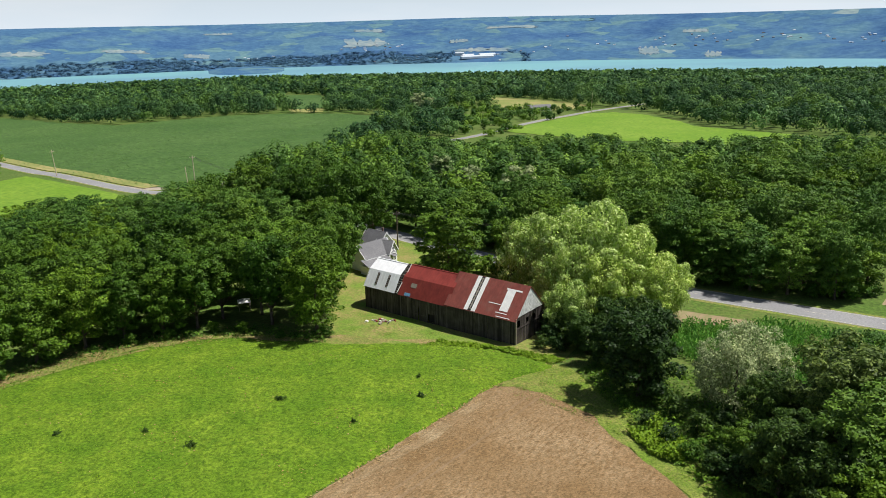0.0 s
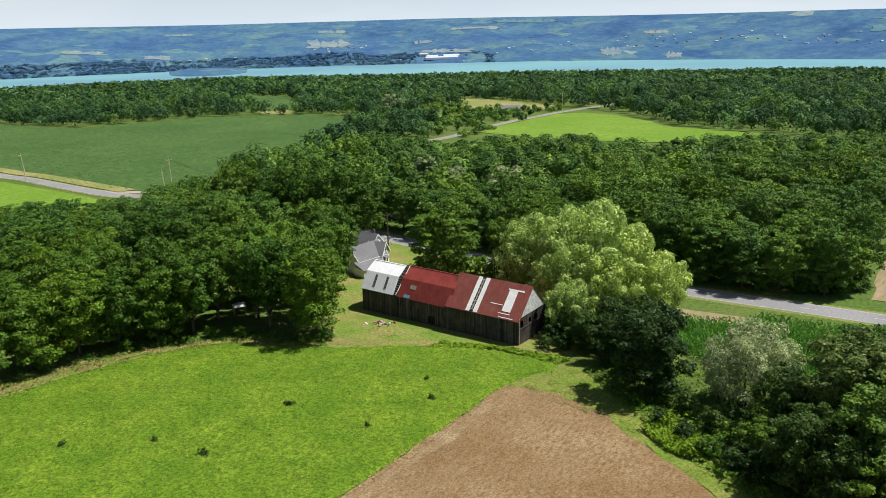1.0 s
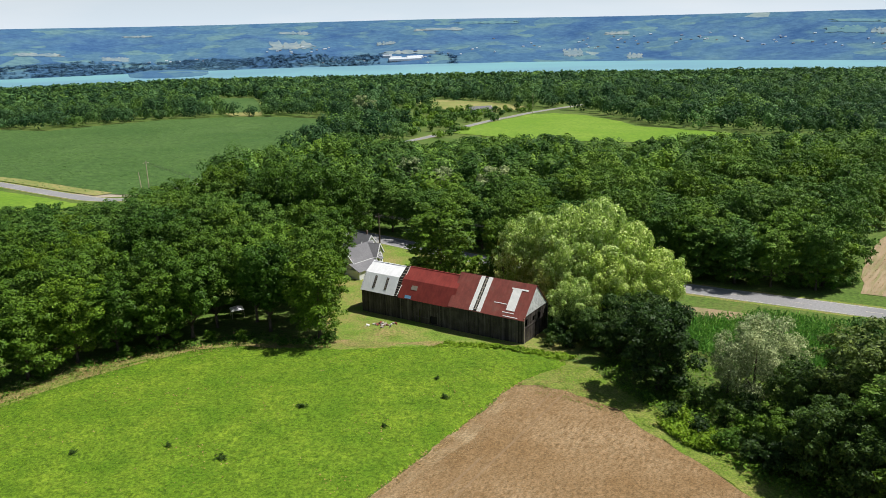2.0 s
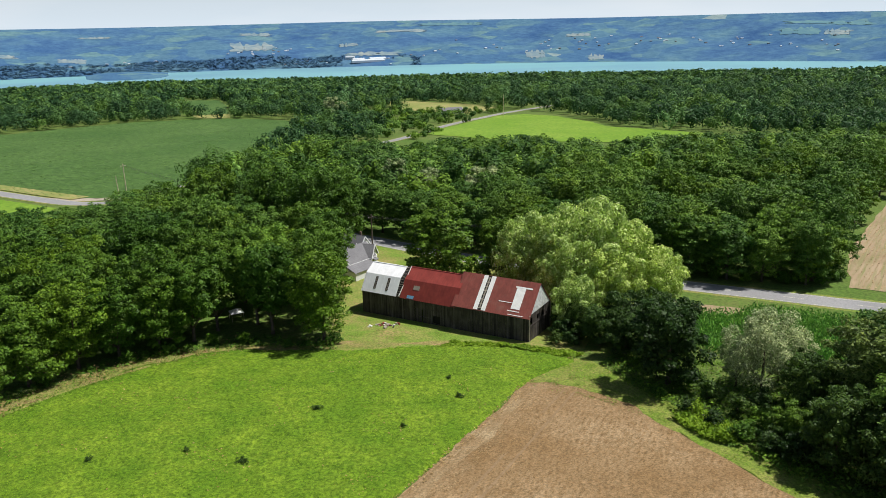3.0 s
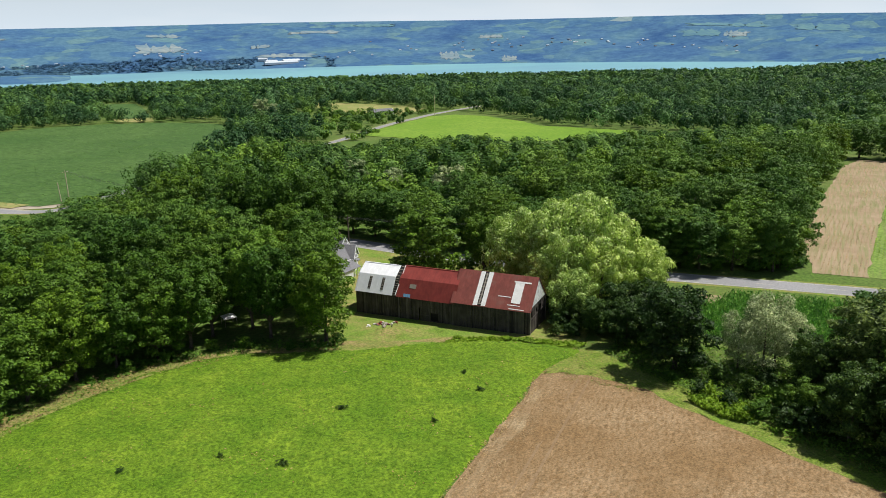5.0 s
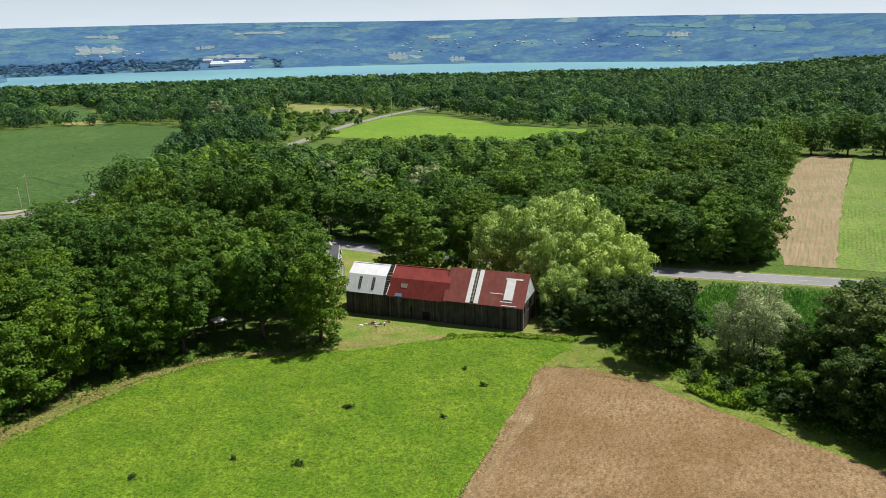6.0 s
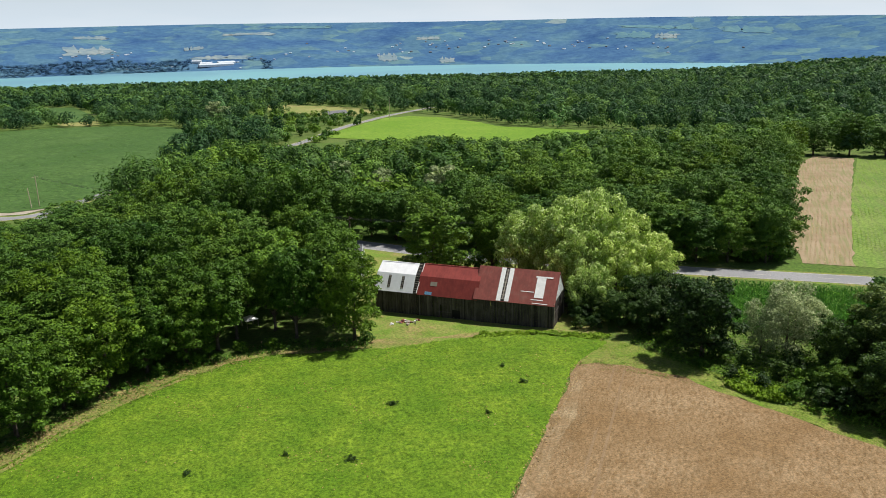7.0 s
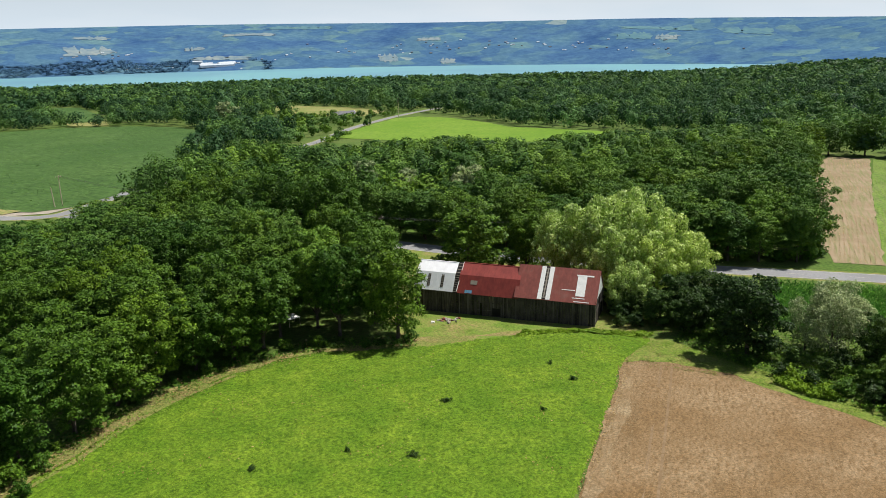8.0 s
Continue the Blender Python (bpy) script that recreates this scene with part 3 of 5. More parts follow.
def broad_lobes(rng, h, rad, base, n, flat=0.55):
    """Lobes of a broad crown in uneven layers: height h, spread rad, lowest leaves at base."""
    mid, half = (h + base) / 2, (h - base) / 2
    out = [(0, 0, mid - half * 0.05, rad * 0.58, half * 0.74)]
    lean = rng.uniform(-0.12, 0.12, 2) * rad
    for i in range(n):
        a = i * 2.39996 + rng.uniform(-0.6, 0.6)
        e = -0.88 + 1.8 * (i + 0.5) / n + rng.uniform(-0.1, 0.1)
        q = min(0.97, abs(e))
        c = (1 - q ** 2.3) ** (1 / 2.3) * (0.92 if e < -0.4 else 1.0)
        k = rng.uniform(0.55, 0.95) * (1 + 0.14 * math.sin(a * 2 + phase(rad)))
        s = rng.uniform(0.14, 0.3) * min(1, (30 / n) ** 0.3)
        out.append((math.cos(a) * rad * k * c + lean[0] * e, math.sin(a) * rad * k * c + lean[1] * e, mid + e * half * 0.88, rad * s, rad * s * flat * rng.uniform(0.8, 1.25)))
    return out


def phase(v):
    """A phase that differs from tree to tree."""
    return (v * 37.7) % 6.28


def trunk_mesh(rng, lobes, h, thick):
    bm = bmesh.new()
    lean = rng.uniform(-0.5, 0.5, 2)
    top = h * 0.7
    pts = [(lean[0] * k * k, lean[1] * k * k, top * k - 0.4) for k in (0, 0.08, 0.35, 0.7, 1.0)]
    tube(bm, pts, [thick * 1.5, thick, thick * 0.85, thick * 0.5, thick * 0.12], 8)
    for x, y, z, rx, rz in lobes[1:9]:
        z0 = min(max(z - math.hypot(x, y) * 0.8 - 1, h * 0.15), top * 0.9)
        tube(bm, [(0, 0, z0), (x * 0.5, y * 0.5, z0 + (z - z0) * 0.6), (x, y, z)], [thick * 0.4, thick * 0.26, thick * 0.06], 5)
    me = bpy.data.meshes.new("trunk")
    bm.to_mesh(me)
    bm.free()
    me.materials.append(M_BARK)
    me.shade_smooth()
    return me


def quads_mesh(name, v, f, material):
    me = bpy.data.meshes.new(name)
    me.vertices.add(len(v))
    me.vertices.foreach_set("co", np.ascontiguousarray(v, np.float32).ravel())
    me.loops.add(f.size)
    me.loops.foreach_set("vertex_index", np.ascontiguousarray(f, np.int32).ravel())
    me.polygons.add(len(f))
    me.polygons.foreach_set("loop_start", np.arange(0, f.size, f.shape[1], dtype=np.int32))
    me.update(calc_edges=True)
    me.materials.append(material)
    return me


def make_tree(seed, h, rad, base, n, count, size, material, thick=0.35, outward=0.7, flat=0.55):
    """The meshes of one broad tree: crown and trunk."""
    rng = np.random.default_rng(seed)
    lobes = broad_lobes(rng, h, rad, base, n, flat)
    p, d, _ = crown_points(rng, lobes, count)
    up = d * outward + rng.normal(size=d.shape) * 0.36 + np.array([0, 0, 0.4])
    v, f = leaf_quads(rng, p, up, size, 1.5, 0.3)
    return quads_mesh("crown", v, f, material), trunk_mesh(rng, lobes, h, thick)


def make_willow(seed, h, rad, base, n, count, size, material):
    rng = np.random.default_rng(seed)
    lobes = broad_lobes(rng, h, rad, base, n, 0.75)
    p, d, _ = crown_points(rng, lobes, count)
    up = d * 0.9 + rng.normal(size=d.shape) * 0.4 + np.array([0, 0, 0.4])
    v, f = leaf_quads(rng, p, up, size, 1.6, 1.2)
    k = rng.random(len(p)) < 0.12
    q = p[k].repeat(3, 0)
    dd = d[k].repeat(3, 0)
    q = q + dd * [0.35, 0.35, 0] - np.array([0, 0, 1]) * (np.tile([0.5, 1.3, 2.2], k.sum())[:, None] * rng.uniform(0.6, 1.2, (len(q), 1)))
    nn = dd * [1, 1, 0.2] + rng.normal(size=dd.shape) * 0.3
    v2, f2 = leaf_quads(rng, q, nn, size * 0.75, 2.2, 4.0)
    return quads_mesh("crown", np.concatenate([v, v2]), np.concatenate([f, f2 + len(v)]), material), trunk_mesh(rng, lobes, h, 0.6)


def plant(kind, meshes, x, y, s, label, category="tree", group="", rz=None, sz=None, sink=0.0):
    """One tree or shrub on the ground, of the given meshes at the scale s."""
    t = thing(kind, (x, y, hz(x, y) - sink), label, category, group)
    t.rotation_euler[2] = random.uniform(0, 6.28) if rz is None else radians(rz)
    t.scale = (s, s, sz or s)
    for nm, me in zip(("crown", "trunk"), meshes):
        ob = new(nm, me)
        ob.parent = t
    return t


def scatter(poly, gap, seed, avoid=()):
    """Places at least gap apart in a polygon, outside the polygons in avoid."""
    rng = np.random.default_rng(seed)
    P = np.array(poly)
    lo, hi = P.min(0), P.max(0)
    area = (hi - lo).prod()
    c = rng.uniform(lo, hi, (int(area / gap ** 2 * 12) + 20, 2))
    ok = inside(poly, c[:, 0], c[:, 1])
    for a in avoid:
        ok &= ~inside(a, c[:, 0], c[:, 1])
    taken, out = {}, []
    for x, y in c[ok]:
        i, j = int(x // gap), int(y // gap)
        if all((x - u) ** 2 + (y - w) ** 2 >= gap * gap for a in (-1, 0, 1) for b in (-1, 0, 1) for u, w in taken.get((i + a, j + b), ())):
            taken.setdefault((i, j), []).append((x, y))
            out.append((float(x), float(y)))
    return out


def road_dist(x, y, line):
    a = np.array([(p.x, p.y) for p in line])
    return float(np.min(np.hypot(a[:, 0] - x, a[:, 1] - y)))


NEAR = [make_tree(10 + i, 20, r, b, 74, 10500, 0.37, m) for i, (r, b, m) in enumerate(((7.2, 0.8, M_LEAF), (6.4, 0.6, M_LEAF), (7.8, 1.0, M_LEAF), (6.8, 0.5, M_LEAF), (7.0, 4.0, M_LEAF)))]
MID = [make_tree(30 + i, 20, r, b, 62, 6600, 0.44, m, 0.35, 0.6, 0.45) for i, (r, b, m) in enumerate(((7.4, 0.6, M_LEAF2), (6.8, 0.8, M_LEAF), (7.8, 0.9, M_LEAF2), (7.0, 0.3, M_LEAF2)))]
PALE = make_tree(41, 20, 6.5, 2, 30, 4200, 0.6, M_SILVER)
DARK = make_tree(42, 12, 5.2, 0.2, 54, 9500, 0.3, M_LEAFD)
SILVER = make_tree(43, 12, 5.6, 1.2, 40, 8500, 0.22, M_SILVER, 0.25, 0.6, 0.7)
WILLOW = [make_willow(50 + i, 20, 8.0, 1.0, 58, 9500, 0.36, M_WILLOW) for i in range(2)]
SHRUB = [make_tree(60 + i, 3.0, 2.0, 0.1, 14, 900, 0.24, M_SHRUB, 0.06) for i in range(3)]
DARKSHRUB = make_tree(65, 3.0, 2.0, 0.1, 14, 900, 0.24, M_LEAFD, 0.06)
# two of three get dark leaves in place of the poplars' shade
HEDGE = [make_tree(70 + i, 12, 5.0, 0.3, 56, 11000, 0.27, m, 0.25) for i, m in enumerate((M_LEAF, M_LEAFD, M_LEAFD))]

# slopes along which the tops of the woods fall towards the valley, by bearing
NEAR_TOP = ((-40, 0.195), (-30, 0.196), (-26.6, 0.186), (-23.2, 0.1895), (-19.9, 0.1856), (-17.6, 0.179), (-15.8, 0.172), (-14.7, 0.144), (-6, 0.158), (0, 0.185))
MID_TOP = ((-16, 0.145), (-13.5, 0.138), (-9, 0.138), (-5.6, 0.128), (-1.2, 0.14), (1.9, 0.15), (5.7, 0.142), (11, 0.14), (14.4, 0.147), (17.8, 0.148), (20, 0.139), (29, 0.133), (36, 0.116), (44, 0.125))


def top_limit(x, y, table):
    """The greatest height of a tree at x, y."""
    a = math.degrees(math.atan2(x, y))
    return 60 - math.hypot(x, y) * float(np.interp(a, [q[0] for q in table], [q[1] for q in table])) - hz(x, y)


TALL = [make_tree(80 + i, 20, 6.3, 0.4, 70, 13500, 0.3, m, 0.3) for i, m in enumerate((M_POPLAR, M_LEAF2))]

# the wood beside the weedy field: (x, y, height, spread)
FRONT = [(-27, 150.5, 20, 1.05), (-37.5, 157, 20, 0.95), (-29, 161, 22, 1.0), (-53, 156, 18, 1.0), (-59, 152.5, 17, 0.9), (-66, 150, 17, 0.95), (-72.5, 146.5, 18, 0.95), (-79, 140, 17, 1.0), (-85, 132, 18, 0.95), (-92, 125, 17, 1.0), (-99, 117, 18, 1.0), (-107, 109, 17, 1.0), (-115, 99, 18, 1.0)]
W_NEAR = [(-27, 164), (-27, 180), (-33, 196), (-41, 214), (-47, 232), (-60, 252), (-85, 276), (-103, 294), (-128, 288), (-175, 250), (-190, 150), (-150, 70), (-125, 85), (-110, 112), (-95, 128), (-82, 142), (-68, 152), (-60, 160), (-48, 170), (-36, 166)]
for i, (x, y, h, s) in enumerate(FRONT):
    plant("tree", NEAR[4 if i in (1, 3) else i % 4], x, y, s, "leafy deciduous tree at the edge of the weedy field", "tree", "field edge trees", None, h / 20)
for x, y, h, s in ((-41, 163, 19, 0.9), (-49, 161, 18, 0.9), (-39, 174, 20, 1.0), (-51, 173, 19, 1.0), (-26.5, 173, 20, 0.95), (-27, 185, 20, 0.95), (-31, 196, 20, 0.95), (-45, 178, 19, 0.95)):
    FRONT.append((x, y, h, s))
    plant("tree", NEAR[4], x, y, s, "tall leafy tree with a bare lower trunk in the wood", "tree", "near wood trees", None, h / 20)
for i, (x, y) in enumerate(scatter(W_NEAR, 9.4, 5)):
    if min(math.hypot(x - u, y - w) for u, w, _, _ in FRONT) < 6.5 or math.hypot(x + 45, y - 168) < 5 or x < -0.7 * y:
        continue
    h = random.uniform(15.5, 22) - 2.5 * smooth(-x, 60, 120)
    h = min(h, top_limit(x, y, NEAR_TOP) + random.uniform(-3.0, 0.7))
    if h < 10:
        continue
    ms = NEAR if y < 190 else MID
    plant("tree", ms[i % len(ms)], x, y, random.uniform(0.9, 1.08), "full green deciduous tree in a dense wood", "tree", "near wood trees", None, h / 20)

# the wood across the road
W_MID = [(92, 167), (78, 168), (61, 177), (46, 187), (28, 200), (13, 212), (-1, 226), (-17, 242), (-43, 268), (-70, 302), (-88, 322), (-72, 360), (-40, 412), (0, 470), (28, 520), (60, 520), (90, 484), (150, 454), (200, 440), (290, 400), (232, 322), (218, 304), (156, 243), (108, 190)]
mid_far = []
for i, (x, y) in enumerate(scatter(W_MID, 8.8, 6)):
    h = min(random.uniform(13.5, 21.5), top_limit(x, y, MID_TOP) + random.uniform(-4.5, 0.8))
    if h < 8:
        continue
    if y - 0.35 * x > 232:
        mid_far.append((x, y, h))
        continue
    ms = MID[i % 4]
    plant("tree", ms, x, y, random.uniform(0.92, 1.12), "dark green deciduous tree in the wood across the road", "tree", "roadside wood trees", None, h / 20)
for x, y, s in ((22, 243, 0.95), (8, 262, 0.8), (-2, 285, 0.85)):
    plant("tree", PALE, x, y, s, "pale silvery-green tree standing out in the wood", "tree", "pale trees")

for x, y, h, s in ((15, 181, 17, 0.85), (21, 178, 17, 0.8), (28, 175, 18, 0.8)):
    plant("tree", NEAR[4], x, y, s, "leafy tree with a bare trunk between barn and road", "tree", "shade trees", None, h / 20)

# first row of the wood along the road
for i, p in enumerate(MAIN):
    d = (MAIN[min(i + 1, len(MAIN) - 1)] - MAIN[max(i - 1, 0)]).normalized()
    if i % 2 == 0 and -60 < p.x < 84:
        q = p + Vector((d.y, -d.x, 0)) * (random.uniform(8.5, 10.0) + max(0, p.x - 70) * 0.25)
        plant("tree", MID[i % 4], q.x, q.y, random.uniform(0.75, 0.95), "dense dark green tree along the roadside", "tree", "roadside wood trees", None, random.uniform(0.7, 0.9))

# single trees
for x, y, h, s, ms in ((0, 182, 21.5, 1.5, NEAR[1]), (-31, 216, 27, 1.25, NEAR[2]), (-42, 224, 26, 1.15, NEAR[1]), (-22, 226, 24, 1.0, NEAR[3]), (-58, 236, 25, 1.15, NEAR[0])):
    plant("tree", ms, x, y, s, "tall leafy shade tree behind the barn and house", "tree", "shade trees", None, h / 20)
for i, (x, y, h, s) in enumerate(((30, 159, 25.5, 1.2), (23.5, 164, 23, 1.05), (37, 157, 20.5, 1.0), (17.5, 169, 20, 0.85), (25, 154, 19, 0.85), (32, 151, 16.5, 0.85), (42, 152, 15.5, 0.75), (46, 156, 12.5, 0.6), (23.5, 146.5, 12, 0.62), (21.5, 153.5, 15, 0.7))):
    plant("willow", WILLOW[i % 2], x, y, s, "big pale yellow-green weeping willow beside the barn", "willow", "willows", None, h / 20)
# the last two are added to darken the lawn under the willow
for i, (x, y, h, s) in enumerate(((30.5, 117.5, 16.5, 1.35), (34, 127, 13, 1.0), (28, 131, 10, 0.85), (25.5, 138, 8.5, 0.75), (30.5, 139, 11, 0.9), (35, 136, 12, 0.9), (23, 144, 6.5, 0.6), (24.5, 150, 9, 0.75), (21.5, 154, 8, 0.65))):
    plant("tree", DARK, x, y, s, "dense dark green tree at the corner of the stubble field", "tree", "dark trees", None, h / 12)
for x, y, h, s in ((43.5, 111, 14.5, 1.05), (48.5, 114.5, 12.5, 0.9), (41, 114.5, 10.5, 0.7)):
    plant("tree", SILVER, x, y, s, "airy silver-leaved tree in the hedgerow", "tree", "silver trees", None, h / 12)
for i, (x, y, h, s) in enumerate(((50.5, 94, 20, 1.5), (56, 100, 18.5, 1.3), (40.5, 87, 13, 1.05), (57, 89, 20, 1.3), (49, 81, 19, 1.55), (42.5, 79, 13, 1.05), (45, 72, 13, 1.1), (62, 100, 17, 1.2), (60, 76, 17, 1.3), (53, 64, 14, 1.2), (44, 98, 12, 0.9), (48, 105, 10, 0.8), (39, 94, 7, 0.7), (57, 106, 11, 0.8))):
    if h > 14:
        plant("tree", TALL[(i + i // 3) % 2], x, y, s * 0.8, "tall bushy poplar in the hedgerow", "tree", "hedgerow trees", None, h / 20)
    else:
        plant("tree", HEDGE[i % 3], x, y, s, "bushy hedgerow tree, leaf colour mostly darkened for the poplars' shade", "tree", "hedgerow trees", None, h / 12)
for i, (x, y, s) in enumerate(((27, 113, 0.7), (29, 107, 0.8), (31, 102, 0.9), (33, 97, 1.1), (35, 93, 1.3), (36, 104, 1.2), (38, 99, 1.4), (34, 110, 1.3), (40, 105, 1.3), (33, 116, 1.2), (43, 99, 1.5), (37, 90, 1.4))):
    plant("shrub", DARKSHRUB if i % 3 else SHRUB[0], x, y, s, "leafy green hedgerow shrub", "shrub", "hedgerow shrubs")


# ---- far woods ----
def far_wood(name, rows, count, size, spread, material, label, seed, up=0.25):
    """One sheet of joined crowns for trees too far to tell apart: rows of x, y, height."""
    rng = np.random.default_rng(seed)
    T = np.array(rows)
    n = len(T)
    z0 = height(T[:, 0], T[:, 1])
    rx = spread * rng.uniform(0.65, 1.35, n)
    m = 11                            # each crown is a heap of rounded clumps
    ld = rng.normal(size=(n, m, 3))
    ld /= np.linalg.norm(ld, axis=2, keepdims=True)
    ld[..., 2] = ld[..., 2] * 0.85 + 0.08
    lr = rng.uniform(0.3, 0.52, (n, m))
    li = rng.integers(0, m, (n, count))
    d = rng.normal(size=(n, count, 3))
    d[..., 2] += 0.35
    d /= np.linalg.norm(d, axis=2, keepdims=True)
    at = np.arange(n)[:, None]
    q = ld[at, li] * 0.62 + d * lr[at, li][..., None] * rng.uniform(0.85, 1.06, (n, count, 1))
    hh = T[:, 2]
    p = np.stack([T[:, 0, None] + q[..., 0] * rx[:, None], T[:, 1, None] + q[..., 1] * rx[:, None], (z0 + hh * 0.46)[:, None] + q[..., 2] * (hh * 0.5)[:, None]], -1).reshape(-1, 3)
    nor = (d + q * 0.6).reshape(-1, 3) + rng.normal(size=(n * count, 3)) * 0.12 + [0, 0, up]
    v, f = leaf_quads(rng, p, nor, size, 1.3)
    me = quads_mesh(name, v, f, material)
    me.attributes.new("tone", "FLOAT", "FACE").data.foreach_set("value", np.repeat(rng.random(n), count).astype(np.float32))
    return tagged(new(name, me), label, "woodland", "", "stuff")


far_wood("woodland", mid_far, 760, 0.85, 6.2, M_WOOD, "dense dark green wood between road and meadow", 1)
CLEAR = [BEANS, FARGREEN, [(30, 940), (48, 800), (66, 748), (112, 728), (160, 745), (140, 790), (110, 880), (60, 962)], [(-240, 1200), (-205, 1000), (-156, 795), (-118, 780), (-120, 860), (-140, 976), (-178, 1175)], CROP, TILLED]
HOME = [(10, 530), (30, 512), (60, 590), (118, 706), (150, 745), (110, 745), (70, 760), (40, 800), (-10, 780), (0, 640)]
front = [(-900, 700), (-620, 640), (-520, 815), (-486, 884), (-368, 765), (-293, 716), (-256, 748), (-210, 780), (-157, 786), (-101, 772), (-60, 740), (-38, 680), (-48, 560), (-62, 420), (-84, 360), (-55, 416), (-15, 478), (14, 528), (60, 745), (160, 745), (186, 690), (190, 620), (186, 572), (208, 538), (232, 505), (300, 405), (260, 330), (252, 305), (340, 200), (620, 200), (900, 640), (640, 950), (-640, 950)]
rows1 = [(x, y, random.uniform(10, 22)) for x, y in scatter(front, 12.0, 21, CLEAR + [HOME]) if -0.64 < x / y < 1.2 and road_dist(x, y, SIDE) > 9]
far_wood("woodland", rows1, 330, 1.25, 8.0, M_FAR, "wide belt of mixed green woodland beyond the fields", 2)
ring2, ring3 = [], []
rng2 = np.random.default_rng(4)
for ring, r0, r1, n in ((ring2, 925, 1500, 4800), (ring3, 1500, 2300, 5200)):
    rr = np.sqrt(rng2.uniform(r0 * r0, r1 * r1, n))
    aa = np.radians(rng2.uniform(-32, 50, n))
    for x, y, hh in zip(rr * np.sin(aa), rr * np.cos(aa), rng2.uniform(10, 23, n)):
        if not (y < 945 and -640 < x < 620):
            ring.append((x, y, hh))
ok2 = ~inside(CLEAR[3], np.array(ring2)[:, 0], np.array(ring2)[:, 1])
ring2 = [q for q, o in zip(ring2, ok2) if o]
far_wood("woodland", ring2, 80, 2.7, 8.6, M_FAR, "distant rolling woodland", 3)
far_wood("woodland", ring3, 30, 5.6, 13, M_FAR, "distant rolling woodland above the lake", 4)
for i, (x, y, hh) in enumerate(((247, 323, 19), (257, 310, 22), (266, 297, 18), (275, 285, 23), (284, 271, 20), (293, 257, 22), (302, 243, 19), (311, 229, 23), (320, 214, 21))):
    plant("tree", MID[i % 4], x, y, 1.25, "round green tree behind the young crop", "tree", "crop field trees", None, hh / 20)
# garden trees and bushes round the far house
homes = [(x, y, random.uniform(3.5, 10)) for x, y in scatter(HOME, 11, 9) if road_dist(x, y, SIDE) > 7 and math.hypot(x - 87, y - 748) > 15]
far_wood("garden_trees", homes, 260, 1.0, 4.4, M_WOOD, "low round garden trees and bushes near a distant house", 6)
for i, (x, y, hh) in enumerate(((-226, 388, 19), (-236, 384, 20), (-242, 396, 18))):
    plant("tree", MID[i], x, y, 1.1, "round roadside tree beside the bright meadow", "tree", "meadow trees", None, hh / 20)
plant("tree", PALE, -24, 706, 1.2, "whitish flowering tree at the far field's corner", "tree", "pale trees", None, 1.15)
plant("tree", PALE, -14, 712, 0.9, "whitish flowering tree at the far field's corner", "tree", "pale trees", None, 0.9)

for i, (x, y) in enumerate(((-34, 148.5), (-43, 153), (-49, 153.5), (-57, 150), (-64, 147.5), (-70, 144.5), (-76, 139.5), (-82, 132.5), (-87, 127), (-91, 121), (-96, 116), (-101, 110), (-25, 149), (-99, 112.5), (-94, 118.5))):
    plant("shrub", SHRUB[i % 3], x, y, random.uniform(0.5, 1.0), "leafy shrub at the foot of the wood", "shrub", "wood edge shrubs")
for i, (x, y) in enumerate(((88, 164.5), (84, 166), (80, 166.5), (72, 169.5), (66, 173), (60, 176), (54, 180), (47, 184.5), (40, 189), (33, 194), (94, 167), (90, 168))):
    plant("shrub", SHRUB[i % 3], x, y, random.uniform(0.8, 1.5), "leafy shrub along the roadside wood", "shrub", "roadside shrubs")
for i, (x, y, s) in enumerate(((-92, 119, 1.2), (-95.5, 115, 1.4), (-90, 114.5, 0.9), (-98, 110, 1.3), (-101, 106, 1.4), (-88.5, 121.5, 1.0))):
    plant("shrub", SHRUB[i % 3], x, y, s, "rounded leafy shrub at the foot of the wood", "shrub", "wood edge shrubs")
for i, (x, y, s) in enumerate(((-5, 190, 1.6), (5, 190, 1.9), (9.5, 188.5, 1.7), (13, 186, 1.9), (17, 184, 1.8), (1, 187, 1.5), (-8, 186, 1.0))):
    plant("shrub", SHRUB[i % 3], x, y, s, "leafy shrub behind the barn", "shrub", "barn shrubs")
# weeds by the barn end, dark-leaved so their colour supplies the missing shade
for x, y, s in ((17.5, 140, 0.9), (20, 138.5, 1.1), (19.5, 143, 1.4), (22.5, 141, 1.3), (21, 147, 1.5)):
    plant("shrub", DARKSHRUB, x, y, s, "rank growth beside the barn, dark-leaved to stand in for shade", "shrub", "barn shrubs")


# ---- barn ----
BA = -38.0                          # degrees: direction of the ridge
BARN = pose(-1.0, 152.0, 0.0, 0, 0, BA)
GZ = -1.9


def barn_thing(name, label):
    t = thing(name, (0, 0, 0), label, "barn")
    t.matrix_basis = BARN
    return t


